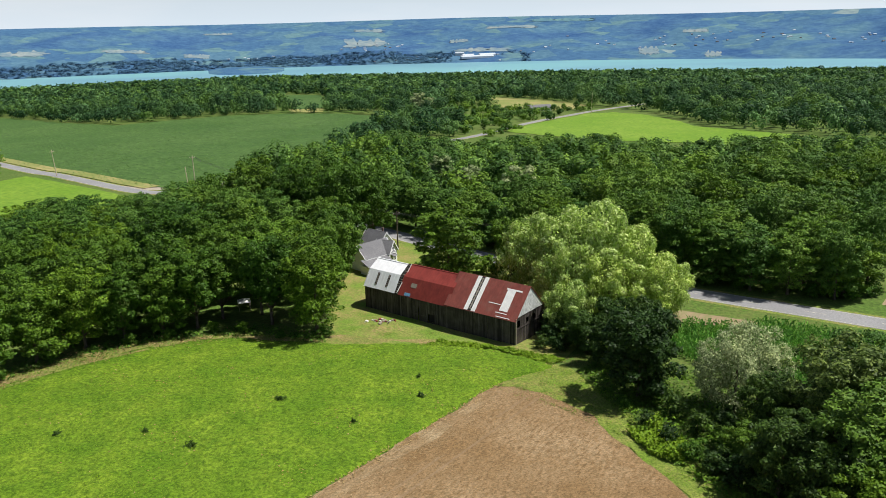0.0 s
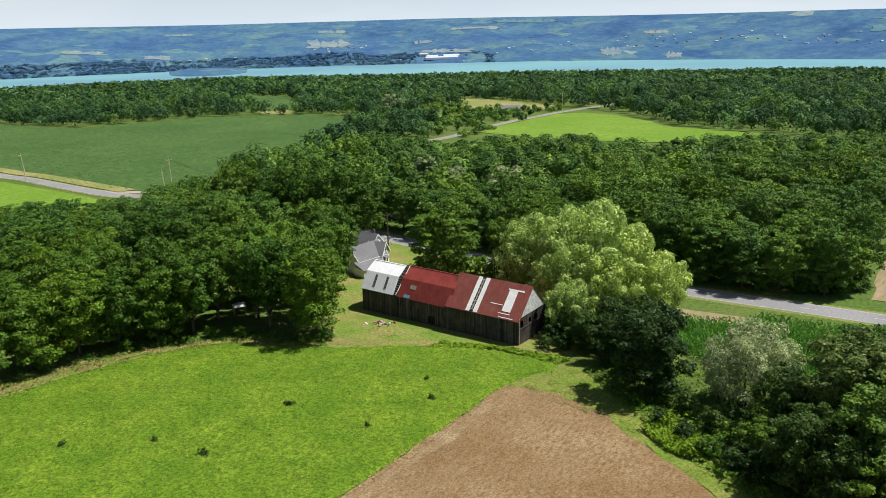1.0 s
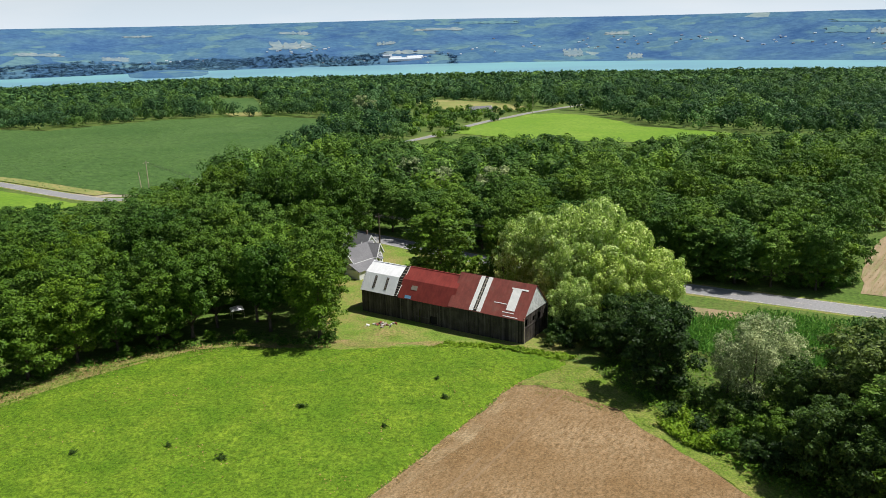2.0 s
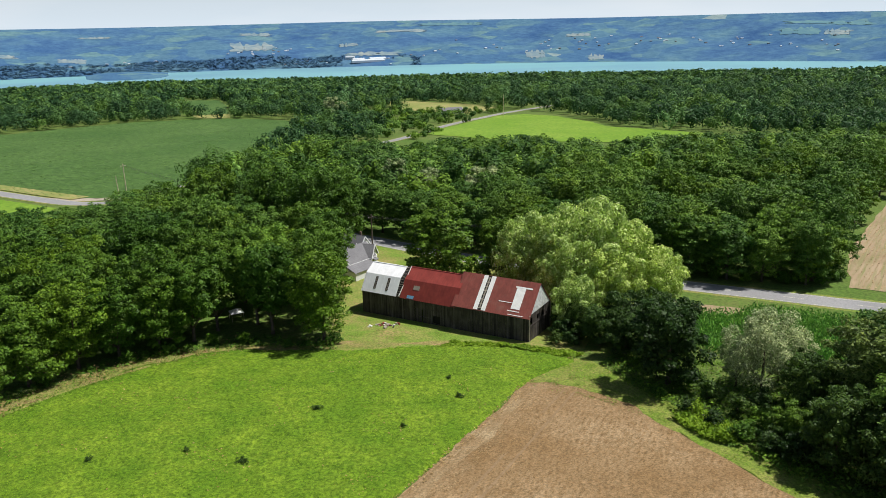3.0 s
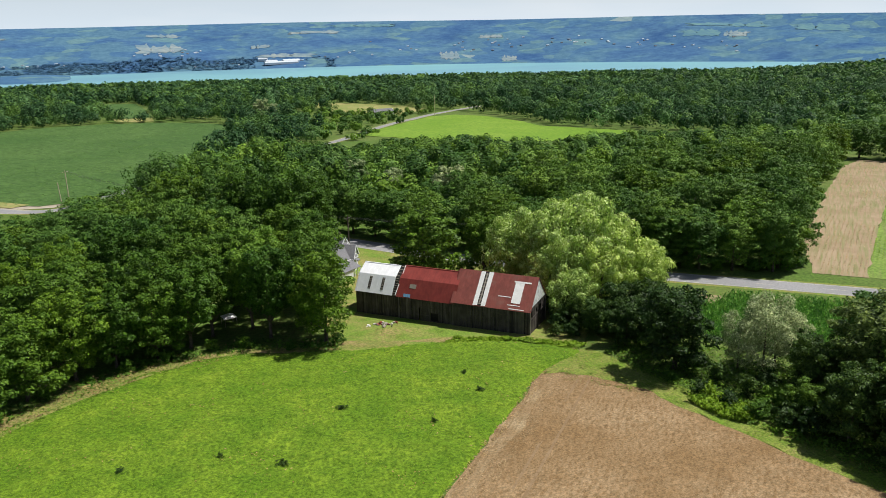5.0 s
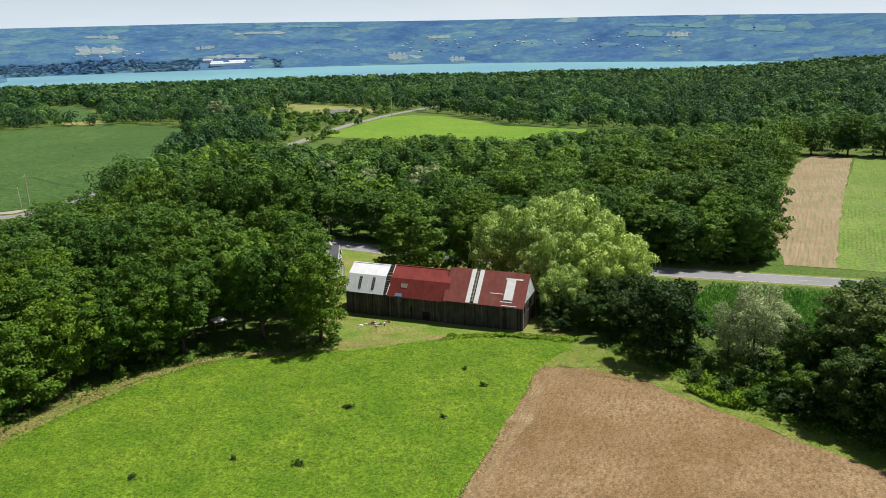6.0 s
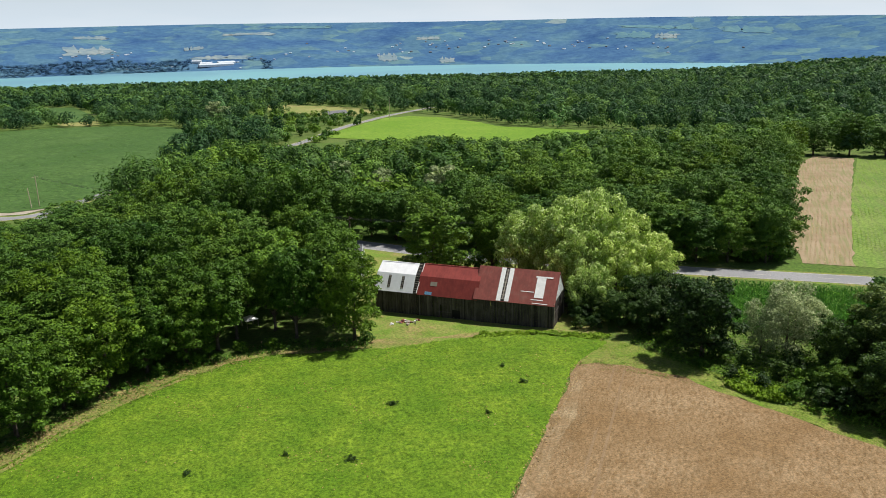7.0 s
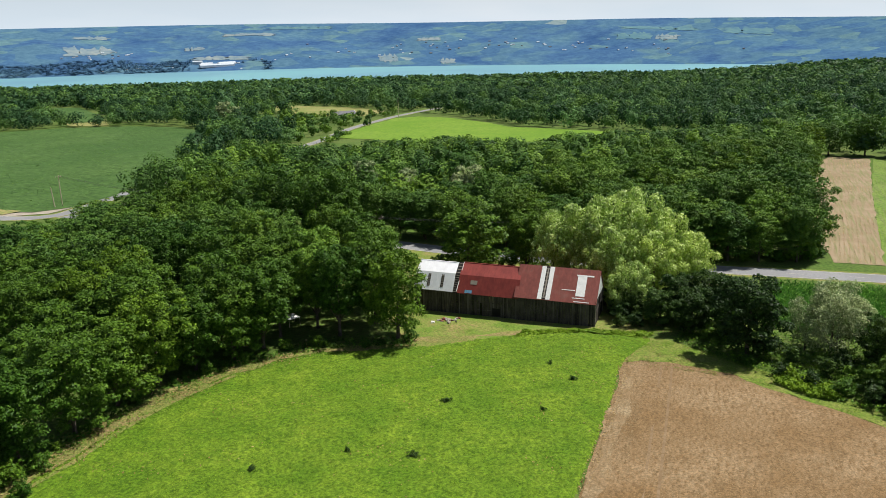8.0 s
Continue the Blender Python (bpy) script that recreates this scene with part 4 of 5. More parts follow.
def boards(parent, axis, a0, a1, at, z_of, seed, gap=0.03, w=0.3, z0=GZ, skip=()):
    """Upright boards side by side along u ('u') or v ('v'), at the other coordinate."""
    rng = random.Random(seed)
    a = a0
    while a < a1 - 0.05:
        b = min(a + w * rng.uniform(0.85, 1.2), a1)
        mid = (a + b) / 2
        zt = z_of(mid) - rng.uniform(0, 0.04)
        zb = z0 + rng.uniform(0, 0.12)
        hole = [s for s in skip if s[0] < mid < s[1]]
        spans = [(zb, zt)] if not hole else [(zb, hole[0][2]), (hole[0][3], zt)]
        for s0, s1 in spans:
            if s1 - s0 < 0.1:
                continue
            bm = bmesh.new()
            t, o = 0.035, rng.uniform(-0.012, 0.012)
            if axis == "u":
                box(bm, a, b - gap * rng.uniform(0.3, 1), at - t / 2 + o, at + t / 2 + o, s0, s1)
            else:
                box(bm, at - t / 2 + o, at + t / 2 + o, a, b - gap * rng.uniform(0.3, 1), s0, s1)
            part("board", bm, rng.choice(M_BOARDS), parent)
        a = b


def roof_plane(parent, name, u0, u1, lo, hi, material, label, rib=0.0, t=0.06):
    """One roof slope from lo (v, z) to hi (v, z)."""
    bm = bmesh.new()
    slab(bm, (u0, *lo), (u1, *lo), (u1, *hi), (u0, *hi), t)
    bmesh.ops.recalc_face_normals(bm, faces=bm.faces)
    roof = part(name, bm, material, parent, label)
    if rib:
        n = (Vector((0, *hi)) - Vector((0, *lo)))
        up = Vector((0, -n.z, n.y)).normalized() * (1 if n.y > 0 else -1)
        k = u0 + rib / 2
        while k < u1:
            q = [Vector((k + s, *e)) + up * 0.03 for s, e in ((-0.025, lo), (0.025, lo), (0.025, hi), (-0.025, hi))]
            bm = bmesh.new()
            slab(bm, *q, 0.03)
            bmesh.ops.recalc_face_normals(bm, faces=bm.faces)
            part("seam", bm, material, roof)
            k += rib
    return roof


def lerp2(a, b, k):
    return (a[0] + (b[0] - a[0]) * k, a[1] + (b[1] - a[1]) * k)


def patch(parent, name, u0, u1, lo, hi, k0, k1, material, label, lift=0.05, t=0.03, skew=0.0):
    """A sheet lying on the slope lo-hi between the fractions k0 and k1."""
    d = Vector((0, hi[0] - lo[0], hi[1] - lo[1])).normalized()
    up = Vector((0, -d.z, d.y)) * lift
    a, b = lerp2(lo, hi, k0), lerp2(lo, hi, k1)
    bm = bmesh.new()
    slab(bm, Vector((u0, *a)) + up, Vector((u1, *a)) + up, Vector((u1 + skew, *b)) + up, Vector((u0 + skew, *b)) + up, t)
    bmesh.ops.recalc_face_normals(bm, faces=bm.faces)
    return part(name, bm, material, parent, label)


def laths(parent, u0, u1, lo, hi, n, k0=0.02, k1=0.98, lift=0.075):
    for i in range(n):
        k = k0 + (k1 - k0) * (i + 0.5) / n
        patch(parent, "lath", u0, u1, lo, hi, k - 0.012, k + 0.012, M_LATH, "", lift, 0.03)


def gambrel(u0, u1, ridge_z, eave_z, name, label, roof, rlabel, end_left):
    t = barn_thing(name, label)
    v0, v1 = 0.6, 10.3
    vm = (v0 + v1) / 2
    e, k, r = (v0 - 0.35, eave_z - 0.15), (v0 + 1.95, eave_z + 3.35), (vm, ridge_z)
    e2, k2 = (2 * vm - e[0], e[1]), (2 * vm - k[0], k[1])
    roof_plane(t, "lower_roof", u0, u1, e, k, roof, rlabel, 0.9 if end_left else 0)
    roof_plane(t, "upper_roof", u0, u1, k, r, roof, rlabel, 0.9 if end_left else 0)
    roof_plane(t, "upper_roof", u0, u1, r, k2, roof, rlabel)
    roof_plane(t, "lower_roof", u0, u1, k2, e2, roof, rlabel)
    bm = bmesh.new()
    box(bm, u0, u1, vm - 0.14, vm + 0.14, ridge_z - 0.02, ridge_z + 0.05)
    part("ridge_cap", bm, roof, t)

    def zt(v):
        v = v if v < vm else 2 * vm - v
        p = (e, k) if v < k[0] else (k, r)
        return p[0][1] + (p[1][1] - p[0][1]) * (v - p[0][0]) / (p[1][0] - p[0][0]) - 0.07
    return t, e, k, r, v0, v1, zt


# left part with white metal
t, e, k, r, v0, v1, zt = gambrel(-22.9, -13.9, 8.55, 3.55, "barn", "weathered grey board barn with a white metal gambrel roof", M_WHITE, "white metal sheets", True)
boards(t, "u", -22.8, -13.8, v0, lambda u: 3.75, 1)
boards(t, "u", -22.8, -13.8, v1, lambda u: 3.75, 2)
boards(t, "v", v0, v1, -22.75, zt, 3)
for u in (-20.0, -16.9):
    # solid dark sheet on the roof in place of a shaded gap
    patch(t, "roof_gap", u, u + 0.62, e, k, 0.2, 0.88, M_GAPSHADE, "near-black sheet for the shade in a roof opening", 0.045, 0.012)
    laths(t, u + 0.03, u + 0.6, e, k, 7, 0.2, 0.88)
    patch(t, "batten", u + 0.29, u + 0.34, e, k, 0.2, 0.88, M_LATH, "", 0.085, 0.03)
# middle part, red
t, e, k, r, v0, v1, zt = gambrel(-12.9, 0.6, 8.75, 3.45, "barn", "weathered grey board barn with a red gambrel roof", M_RED, "red painted metal sheets", False)
boards(t, "u", -13.8, 0.3, v0, lambda u: 3.7, 4, skip=((-7.7, -7.3, -1.8, 1.4), (-5.1, -3.1, -1.2, 0.5)))
boards(t, "u", -13.8, 0.3, v1, lambda u: 3.7, 5)
patch(t, "tarp", -11.2, -9.6, e, k, 0.04, 0.2, M_BLUE, "faded blue tarp patch", 0.06, 0.02)
patch(t, "roof_patch", -10.2, -8.7, e, k, 0.52, 0.74, M_LATH, "dull brown bare spot", 0.05, 0.015)
bm = bmesh.new()
box(bm, -8.6, -3.0, v0 - 0.09, v0 - 0.05, 1.55, 1.72)
part("door_rail", bm, M_BOARD, t, "long sliding door rail")
for u0, u1, z0, z1 in ((-8.7, -8.55, -1.75, 1.55), (-5.35, -5.2, -1.75, 1.55), (-3.1, -2.95, -1.2, 1.55), (-8.55, -5.35, -0.2, -0.05)):
    bm = bmesh.new()
    box(bm, u0, u1, v0 - 0.1, v0 - 0.04, z0, z1)
    part("door_batten", bm, M_BOARDS[5], t, "silvered door batten")
# dark panel behind the boards, its colour standing for shade inside
bm = bmesh.new()
box(bm, -5.2, -3.0, v0 + 0.5, v0 + 0.6, -1.4, 0.7)
part("opening", bm, M_GAPSHADE, t, "near-black panel for the shade inside a wall opening")
# open rafters between the two roofs; a near-black sheet stands for the shade
for (lo, hi, n) in ((e, k, 8), (k, r, 4)):
    patch(t, "roof_gap", -13.9, -12.9, lo, hi, 0, 1, M_GAPSHADE, "near-black sheet for the shade in an uncovered roof strip", -0.03, 0.012)
    laths(t, -13.95, -12.85, lo, hi, n, 0, 1, 0.02)
patch(t, "loose_strip", -13.0, -12.86, e, r, 0.02, 0.98, M_SHEET, "pale loose trim strip", 0.5, 0.03, 0.3)

# right part, plain gable roof
t = barn_thing("barn", "weathered grey board barn with a patched red gable roof")
c0, c1, cv0, cv1 = 0.0, 16.9, 0.35, 10.7
cm = (cv0 + cv1) / 2
ce, cr = (cv0 - 0.4, 3.75), (cm, 9.45)
ce2 = (2 * cm - ce[0], ce[1])
roof_plane(t, "roof", c0 - 0.2, c1 + 0.25, ce, cr, M_REDC, "faded red roofing with rust stains")
roof_plane(t, "roof", c0 - 0.2, c1 + 0.25, cr, ce2, M_REDC, "faded red metal sheets with rust")
boards(t, "u", c0, c1, cv0, lambda u: 4.15, 6)
boards(t, "u", c0, c1, cv1, lambda u: 4.15, 7)
zc = lambda v: ce[1] + (cr[1] - ce[1]) * ((v if v < cm else 2 * cm - v) - ce[0]) / (cr[0] - ce[0]) - 0.08
boards(t, "v", cv0, cv1, c1, lambda v: min(zc(v), 4.3), 8, 0.12, skip=((1.0, 2.0, 2.2, 3.6), (4.2, 5.0, 2.4, 3.4), (6.6, 7.4, 2.4, 3.4)))
boards(t, "v", cv0, cv1, c0, zc, 9)
bm = bmesh.new()
prism(bm, [(cv0 + 0.3, 4.35), (cv1 - 0.3, 4.35), (cm, 9.3)], 0, 0.06)
for v in bm.verts:
    v.co = (c1 + 0.03 + v.co.y, v.co.x, v.co.z)
bmesh.ops.recalc_face_normals(bm, faces=bm.faces)
part("gable", bm, M_GABLE, t, "peeling white gable boarding")
for v in (cv0, cm, cv1):
    bm = bmesh.new()
    box(bm, c1 + 0.03, c1 + 0.17, v - 0.08, v + 0.08, GZ, 4.3)
    part("post", bm, M_LATH if v != cm else M_BOARD, t)
bm = bmesh.new()
box(bm, c1 + 0.04, c1 + 0.12, cv0, cv1, 1.9, 2.1)
part("beam", bm, M_BOARD, t)
for u in (4.75, 6.5):
    patch(t, "white_sheet", u, u + 0.95, ce, cr, 0.02, 0.99, M_SHEET, "bare white roofing sheet")
# shade under the missing roofing, laid on as a dark sheet
patch(t, "roof_gap", 5.7, 6.5, ce, cr, 0.02, 0.99, M_GAPSHADE, "near-black sheet for the shade in an uncovered roof strip", 0.045, 0.012)
laths(t, 5.72, 6.48, ce, cr, 8)
patch(t, "batten", 6.0, 6.25, ce, cr, 0.1, 0.95, M_LATH, "", 0.085, 0.02)
patch(t, "white_sheet", 12.6, 14.5, ce, cr, 0.2, 0.78, M_SHEET, "bare white roofing sheet")
patch(t, "white_sheet", 12.3, 15.9, ce, cr, 0.78, 0.82, M_SHEET, "bare white trim strip", 0.07)
patch(t, "white_sheet", 9.6, 12.4, ce, cr, 0.345, 0.365, M_SHEET, "pale trim strip")
patch(t, "white_sheet", 12.0, 14.6, ce, cr, 0.13, 0.15, M_SHEET, "pale trim strip")
patch(t, "white_sheet", 12.4, 15.6, ce, cr, 0.03, 0.05, M_SHEET, "pale trim strip")


# ---- house ----
def gable_block(parent, x0, x1, y0, y1, z0, eave, ridge, over=0.35, turn=0.0, dx=0.0, dy=0.0):
    """A block with its ridge along x, turned about the house's origin."""
    ym = (y0 + y1) / 2
    m = pose(dx, dy, 0, 0, 0, turn)
    bm = bmesh.new()
    prism(bm, [(y0, z0), (y1, z0), (y1, eave), (ym, ridge - 0.12), (y0, eave)], x0, x1)
    for v in bm.verts:
        v.co = m @ Vector((v.co.y, v.co.x, v.co.z))
    bmesh.ops.recalc_face_normals(bm, faces=bm.faces)
    part("wall", bm, M_SIDING, parent, "white clapboard wall")
    s = (ridge - eave) / (ym - y0)
    for sg, ye in ((1, y0 - over), (-1, y1 + over)):
        ze = eave - over * s
        q = [m @ Vector(p) for p in ((x0 - over, ye, ze), (x1 + over, ye, ze), (x1 + over, ym, ridge), (x0 - over, ym, ridge))]
        bm = bmesh.new()
        slab(bm, *(q if sg > 0 else q[::-1]), 0.14)
        bmesh.ops.recalc_face_normals(bm, faces=bm.faces)
        roof = part("roof", bm, M_SHINGLE, parent, "grey shingle roof")
        for xe in (x0 - over, x1 + over):
            bm = bmesh.new()
            c = [m @ Vector(p) for p in ((xe - 0.07, ye, ze + 0.03), (xe + 0.07, ye, ze + 0.03), (xe + 0.07, ym, ridge + 0.03), (xe - 0.07, ym, ridge + 0.03))]
            slab(bm, *(c if sg > 0 else c[::-1]), 0.25)
            bmesh.ops.recalc_face_normals(bm, faces=bm.faces)
            part("rake_board", bm, M_SIDING, roof, "white rake board")
        bm = bmesh.new()
        box(bm, x0 - over, x1 + over, ye - 0.04, ye + 0.03, ze - 0.2, ze + 0.01)
        bmesh.ops.transform(bm, matrix=m, verts=bm.verts)
        part("eave_board", bm, M_SIDING, roof, "white eave board")


def window(parent, c, w, h, axis, sg):
    """A sash window on a wall: axis 'x' faces along x."""
    fr = None
    for nm, m, gw, dep in (("window", M_SIDING, 0.1, 0.05), ("pane", M_GLASS, 0.0, 0.07)):
        for half in ((0,) if nm == "window" else (-1, 1)):
            bm = bmesh.new()
            a, b = w / 2 + gw, h / 2 + gw
            z0, z1 = (c[2] - b, c[2] + b) if nm == "window" else ((c[2] - b, c[2] - 0.03) if half < 0 else (c[2] + 0.03, c[2] + b))
            if axis == "x":
                box(bm, *sorted((c[0], c[0] + sg * dep)), c[1] - a, c[1] + a, z0, z1)
            else:
                box(bm, c[0] - a, c[0] + a, *sorted((c[1], c[1] + sg * dep)), z0, z1)
            ob = part(nm, bm, m, fr or parent)
        if nm == "window":
            fr = ob


house = thing("house", (-17.4, 199.2, -2.2), "white clapboard farmhouse with grey shingle roofs", "house", "", "", -22)
gable_block(house, -1.0, 3.3, -2.3, 2.3, 0, 4.3, 7.0)
gable_block(house, -8.0, 1.5, -3.2, 3.2, 0, 4.2, 7.15, 0.35, 67)
gable_block(house, -1.0, 6.0, -2.8, 2.8, 0, 4.6, 7.9, 0.35, 160, -1.5, 4.2)
bm = bmesh.new()
q = [pose(0, 0, 0, 0, 0, 67) @ Vector(p) for p in ((-9.5, -6.6, 2.5), (-1.2, -6.6, 2.5), (-1.2, -3.0, 4.0), (-9.5, -3.0, 4.0))]
slab(bm, *q, 0.12)
bmesh.ops.recalc_face_normals(bm, faces=bm.faces)
part("porch_roof", bm, M_SHINGLE, house, "low grey shingle porch roof")
bm = bmesh.new()
box(bm, -9.2, -4.0, -6.3, -2.5, 0, 2.55)
bmesh.ops.transform(bm, matrix=pose(0, 0, 0, 0, 0, 67), verts=bm.verts)
part("wall", bm, M_SIDING, house, "white clapboard wall")
for x in (-3.6, -2.4, -1.3):
    bm = bmesh.new()
    box(bm, x - 0.08, x + 0.08, -6.5, -6.34, 0, 2.55)
    bmesh.ops.transform(bm, matrix=pose(0, 0, 0, 0, 0, 67), verts=bm.verts)
    part("porch_post", bm, M_SIDING, house)
for c, w, h in (((3.3, 0.0, 5.2), 0.7, 1.1), ((3.3, -0.9, 2.4), 0.8, 1.6), ((3.3, 1.0, 2.4), 0.8, 1.6)):
    window(house, c, w, h, "x", 1)
bm = bmesh.new()
slab(bm, (4.5, -1.7, 3.2), (4.5, 0.2, 3.2), (3.3, 0.2, 3.7), (3.3, -1.7, 3.7), 0.1)
part("bay_roof", bm, M_SHINGLE, house, "small grey bay roof")
bm = bmesh.new()
box(bm, -2.2, -1.8, 5.0, 5.4, 6.5, 8.7)
part("chimney", bm, M_STONE, house, "short dark chimney")

# far house beside the road
fh = thing("house", (87, 748, hz(87, 748)), "distant low house with a grey-brown roof", "house", "", "", 12)
gable_block(fh, -11, 11, -5, 5, 0, 2.8, 5.6)
for x in (-7, -2, 3, 8):
    window(fh, (x, -5, 1.5), 1.2, 1.3, "y", -1)


# ---- poles ----
def pole(x, y, h, label, arm=True, rz=0.0, lean=0.0, wood=M_POLE):
    t = thing("utility_pole", (x, y, hz(x, y)), label, "utility pole", "utility poles", "", rz)
    t.rotation_euler[1] = radians(lean)
    bm = bmesh.new()
    tube(bm, [(0, 0, -0.3), (0, 0, h * 0.5), (0, 0, h)], [0.22, 0.19, 0.15], 8)
    part("post", bm, wood, t)
    if arm:
        bm = bmesh.new()
        box(bm, -1.2, 1.2, -0.06, 0.06, h - 0.9, h - 0.75)
        part("crossarm", bm, wood, t)
        for x2 in (-1.05, 0.55, 1.05):
            bm = bmesh.new()
            tube(bm, [(x2, 0, h - 0.75), (x2, 0, h - 0.55)], [0.06, 0.04], 6)
            part("insulator", bm, M_JUNK, t)
    return t


pole(-109, 339, 12.5, "tall bare wooden utility pole beside the bean field", True, 30)
pole(-111.5, 337, 8.0, "short leaning wooden pole beside a taller one", False, 0, -3)
pole(-192, 386.5, 13, "wooden utility pole beside the road", True, 45, -3)
pole(91, 175, 10.5, "dark wooden utility pole at the wood's edge", True, -35, 0, M_BARK)
pole(129, 707, 19, "tall pole beside the distant road", False)
pole(-14, 213, 11, "dark wooden utility pole behind the house", True, 40, 0, M_BARK)
pole(38, 190, 10.5, "dark wooden utility pole at the wood's edge", True, -35, 0, M_BARK)


def wire(a, b, sag):
    bm = bmesh.new()
    a, b = Vector(a), Vector(b)
    pts = [a.lerp(b, k / 12) - Vector((0, 0, sag * 4 * (k / 12) * (1 - k / 12))) for k in range(13)]
    tube(bm, pts, [0.035] * 13, 4)
    return tagged(part("power_line", bm, M_WIRE), "thin dark overhead power line between poles", "cable", "power lines")


for o in (-0.9, 0.0, 0.9):
    wire((-14 + o * 0.7, 213 + o * 0.7, hz(-14, 213) + 10.3), (38 + o * 0.6, 190 + o * 0.8, hz(38, 190) + 9.8), 0.8)
    wire((38 + o * 0.6, 190 + o * 0.8, hz(38, 190) + 9.8), (91 + o * 0.6, 175 + o * 0.8, hz(91, 175) + 9.8), 0.9)
    wire((-14 + o * 0.7, 213 + o * 0.7, hz(-14, 213) + 10.3), (-109 + o * 0.7, 339 + o * 0.7, hz(-109, 339) + 11.8), 2.0)

# ---- small things ----
t = thing("canopy_tent", (-45.8, 167, hz(-45.8, 167)), "small white canopy under the trees", "canopy", "", "", 20)
bm = bmesh.new()
bmesh.ops.create_cone(bm, segments=4, radius1=2.0, radius2=0.15, depth=0.7, cap_ends=True, matrix=pose(0, 0, 2.15, 0, 0, 45))
part("top", bm, M_SHEET, t, "white fabric top")
for x, y in ((-1.25, -1.25), (1.25, -1.25), (1.25, 1.25), (-1.25, 1.25)):
    bm = bmesh.new()
    tube(bm, [(x, y, 0), (x, y, 1.9)], [0.04, 0.04], 6)
    part("leg", bm, M_POLE, t)

rng = random.Random(3)
for i in range(26):
    x, y = -14.5 + rng.gauss(0, 1.6), 157.2 + rng.gauss(0, 0.6) - 0.3 * i / 26
    bm = bmesh.new()
    w, d, h = rng.uniform(0.2, 1.1), rng.uniform(0.15, 0.6), rng.uniform(0.08, 0.35)
    box(bm, -w / 2, w / 2, -d / 2, d / 2, 0, h)
    bmesh.ops.bevel(bm, geom=bm.edges[:], offset=0.03, segments=1)
    ob = part("scrap", bm, rng.choice((M_JUNK, M_SHEET, M_BOARD, M_RED, M_LATH)))
    ob.matrix_basis = pose(x, y, hz(x, y) + 0.06, rng.uniform(-8, 8), rng.uniform(-8, 8), rng.uniform(0, 180))
    tagged(ob, "piece of scrap on the junk heap by the barn", "scrap", "junk heap")


# ---- field growth ----
def tufts(name, poly, count, size, zspan, material, label, category, seed, patchy=0.0, upright=0.4, lumpy=1.4):
    rng = np.random.default_rng(seed)
    P = np.array(poly)
    c = rng.uniform(P.min(0), P.max(0), (count * 3, 2))
    c = c[inside(poly, c[:, 0], c[:, 1])]
    if patchy:
        k = np.array([noise.noise((x * 0.09, y * 0.09, seed)) for x, y in c])
        c = c[k + rng.uniform(-0.4, 0.4, len(c)) > -patchy]
    c = c[:count]
    lum = np.array([max(0.0, noise.noise((x * 0.35, y * 0.35, seed + 5))) for x, y in c])
    z = height(c[:, 0], c[:, 1]) + rng.uniform(*zspan, len(c)) * (1 - 0.36 * lumpy + lumpy * lum)
    nor = rng.normal(size=(len(c), 3)) * upright + [0, 0, 0.8]
    v, f = leaf_quads(rng, np.column_stack([c, z]), nor, size, 1.4)
    return tagged(new(name, quads_mesh(name, v, f, material)), label, category, "", "stuff")


def lattice(x, y, f, seed):
    """Smooth value noise, 0 to 1, on arrays."""
    x, y = np.asarray(x) * f + seed * 17.3, np.asarray(y) * f - seed * 9.1
    i, j = np.floor(x), np.floor(y)
    u, w = x - i, y - j
    u, w = u * u * (3 - 2 * u), w * w * (3 - 2 * w)

    def h(p, q):
        k = np.sin(p * 127.1 + q * 311.7) * 43758.5453
        return k - np.floor(k)
    return (h(i, j) * (1 - u) + h(i + 1, j) * u) * (1 - w) + (h(i, j + 1) * (1 - u) + h(i + 1, j + 1) * u) * w


def growth(x, y, tall):
    """Height of the plants' top above the ground."""
    return 0.16 + tall * (0.42 * lattice(x, y, 1.15, 1) + 0.3 * lattice(x, y, 0.4, 2) + 0.28 * lattice(x, y, 2.4, 3))


def canopy(name, poly, cell, tall, material, label, category):
    """A closed, uneven surface of plant tops over a field."""
    P = np.array(poly)
    gx, gy = np.arange(P[:, 0].min(), P[:, 0].max(), cell), np.arange(max(58.0, P[:, 1].min()), P[:, 1].max(), cell)
    rng = np.random.default_rng(3)
    X, Y = np.meshgrid(gx, gy)
    X, Y = X + rng.uniform(-0.35, 0.35, X.shape) * cell, Y + rng.uniform(-0.35, 0.35, X.shape) * cell
    ok = inside(poly, X, Y)
    Z = height(X, Y) + growth(X, Y, tall) + rng.uniform(-0.1, 0.1, X.shape) * tall
    Z = np.where(ok, Z, height(X, Y) + 0.03)      # the edge comes down to the soil
    idx = np.arange(X.size).reshape(X.shape)
    q = np.stack([idx[:-1, :-1], idx[:-1, 1:], idx[1:, 1:], idx[1:, :-1]], -1)[ok[:-1, :-1] | ok[:-1, 1:] | ok[1:, 1:] | ok[1:, :-1]]
    me = quads_mesh(name, np.stack([X, Y, Z], -1).reshape(-1, 3), q, material)
    return tagged(new(name, me), label, category, "", "stuff")


WEEDCORE = [(-146, 40), (-114, 84), (-93.5, 109), (-82.5, 120), (-75.5, 129), (-66.5, 138.5), (-58, 144), (-49, 147), (-41, 146.5)] + WEEDS[9:]
canopy("weeds", WEEDCORE, 0.42, 0.62, M_WEEDS, "lush knee-high green weeds with an uneven top", "weeds")
rngw = np.random.default_rng(31)
wp = rngw.uniform((-150, 60), (19, 152), (230000, 2))
wp = wp[inside(WEEDCORE, wp[:, 0], wp[:, 1])][:85000]
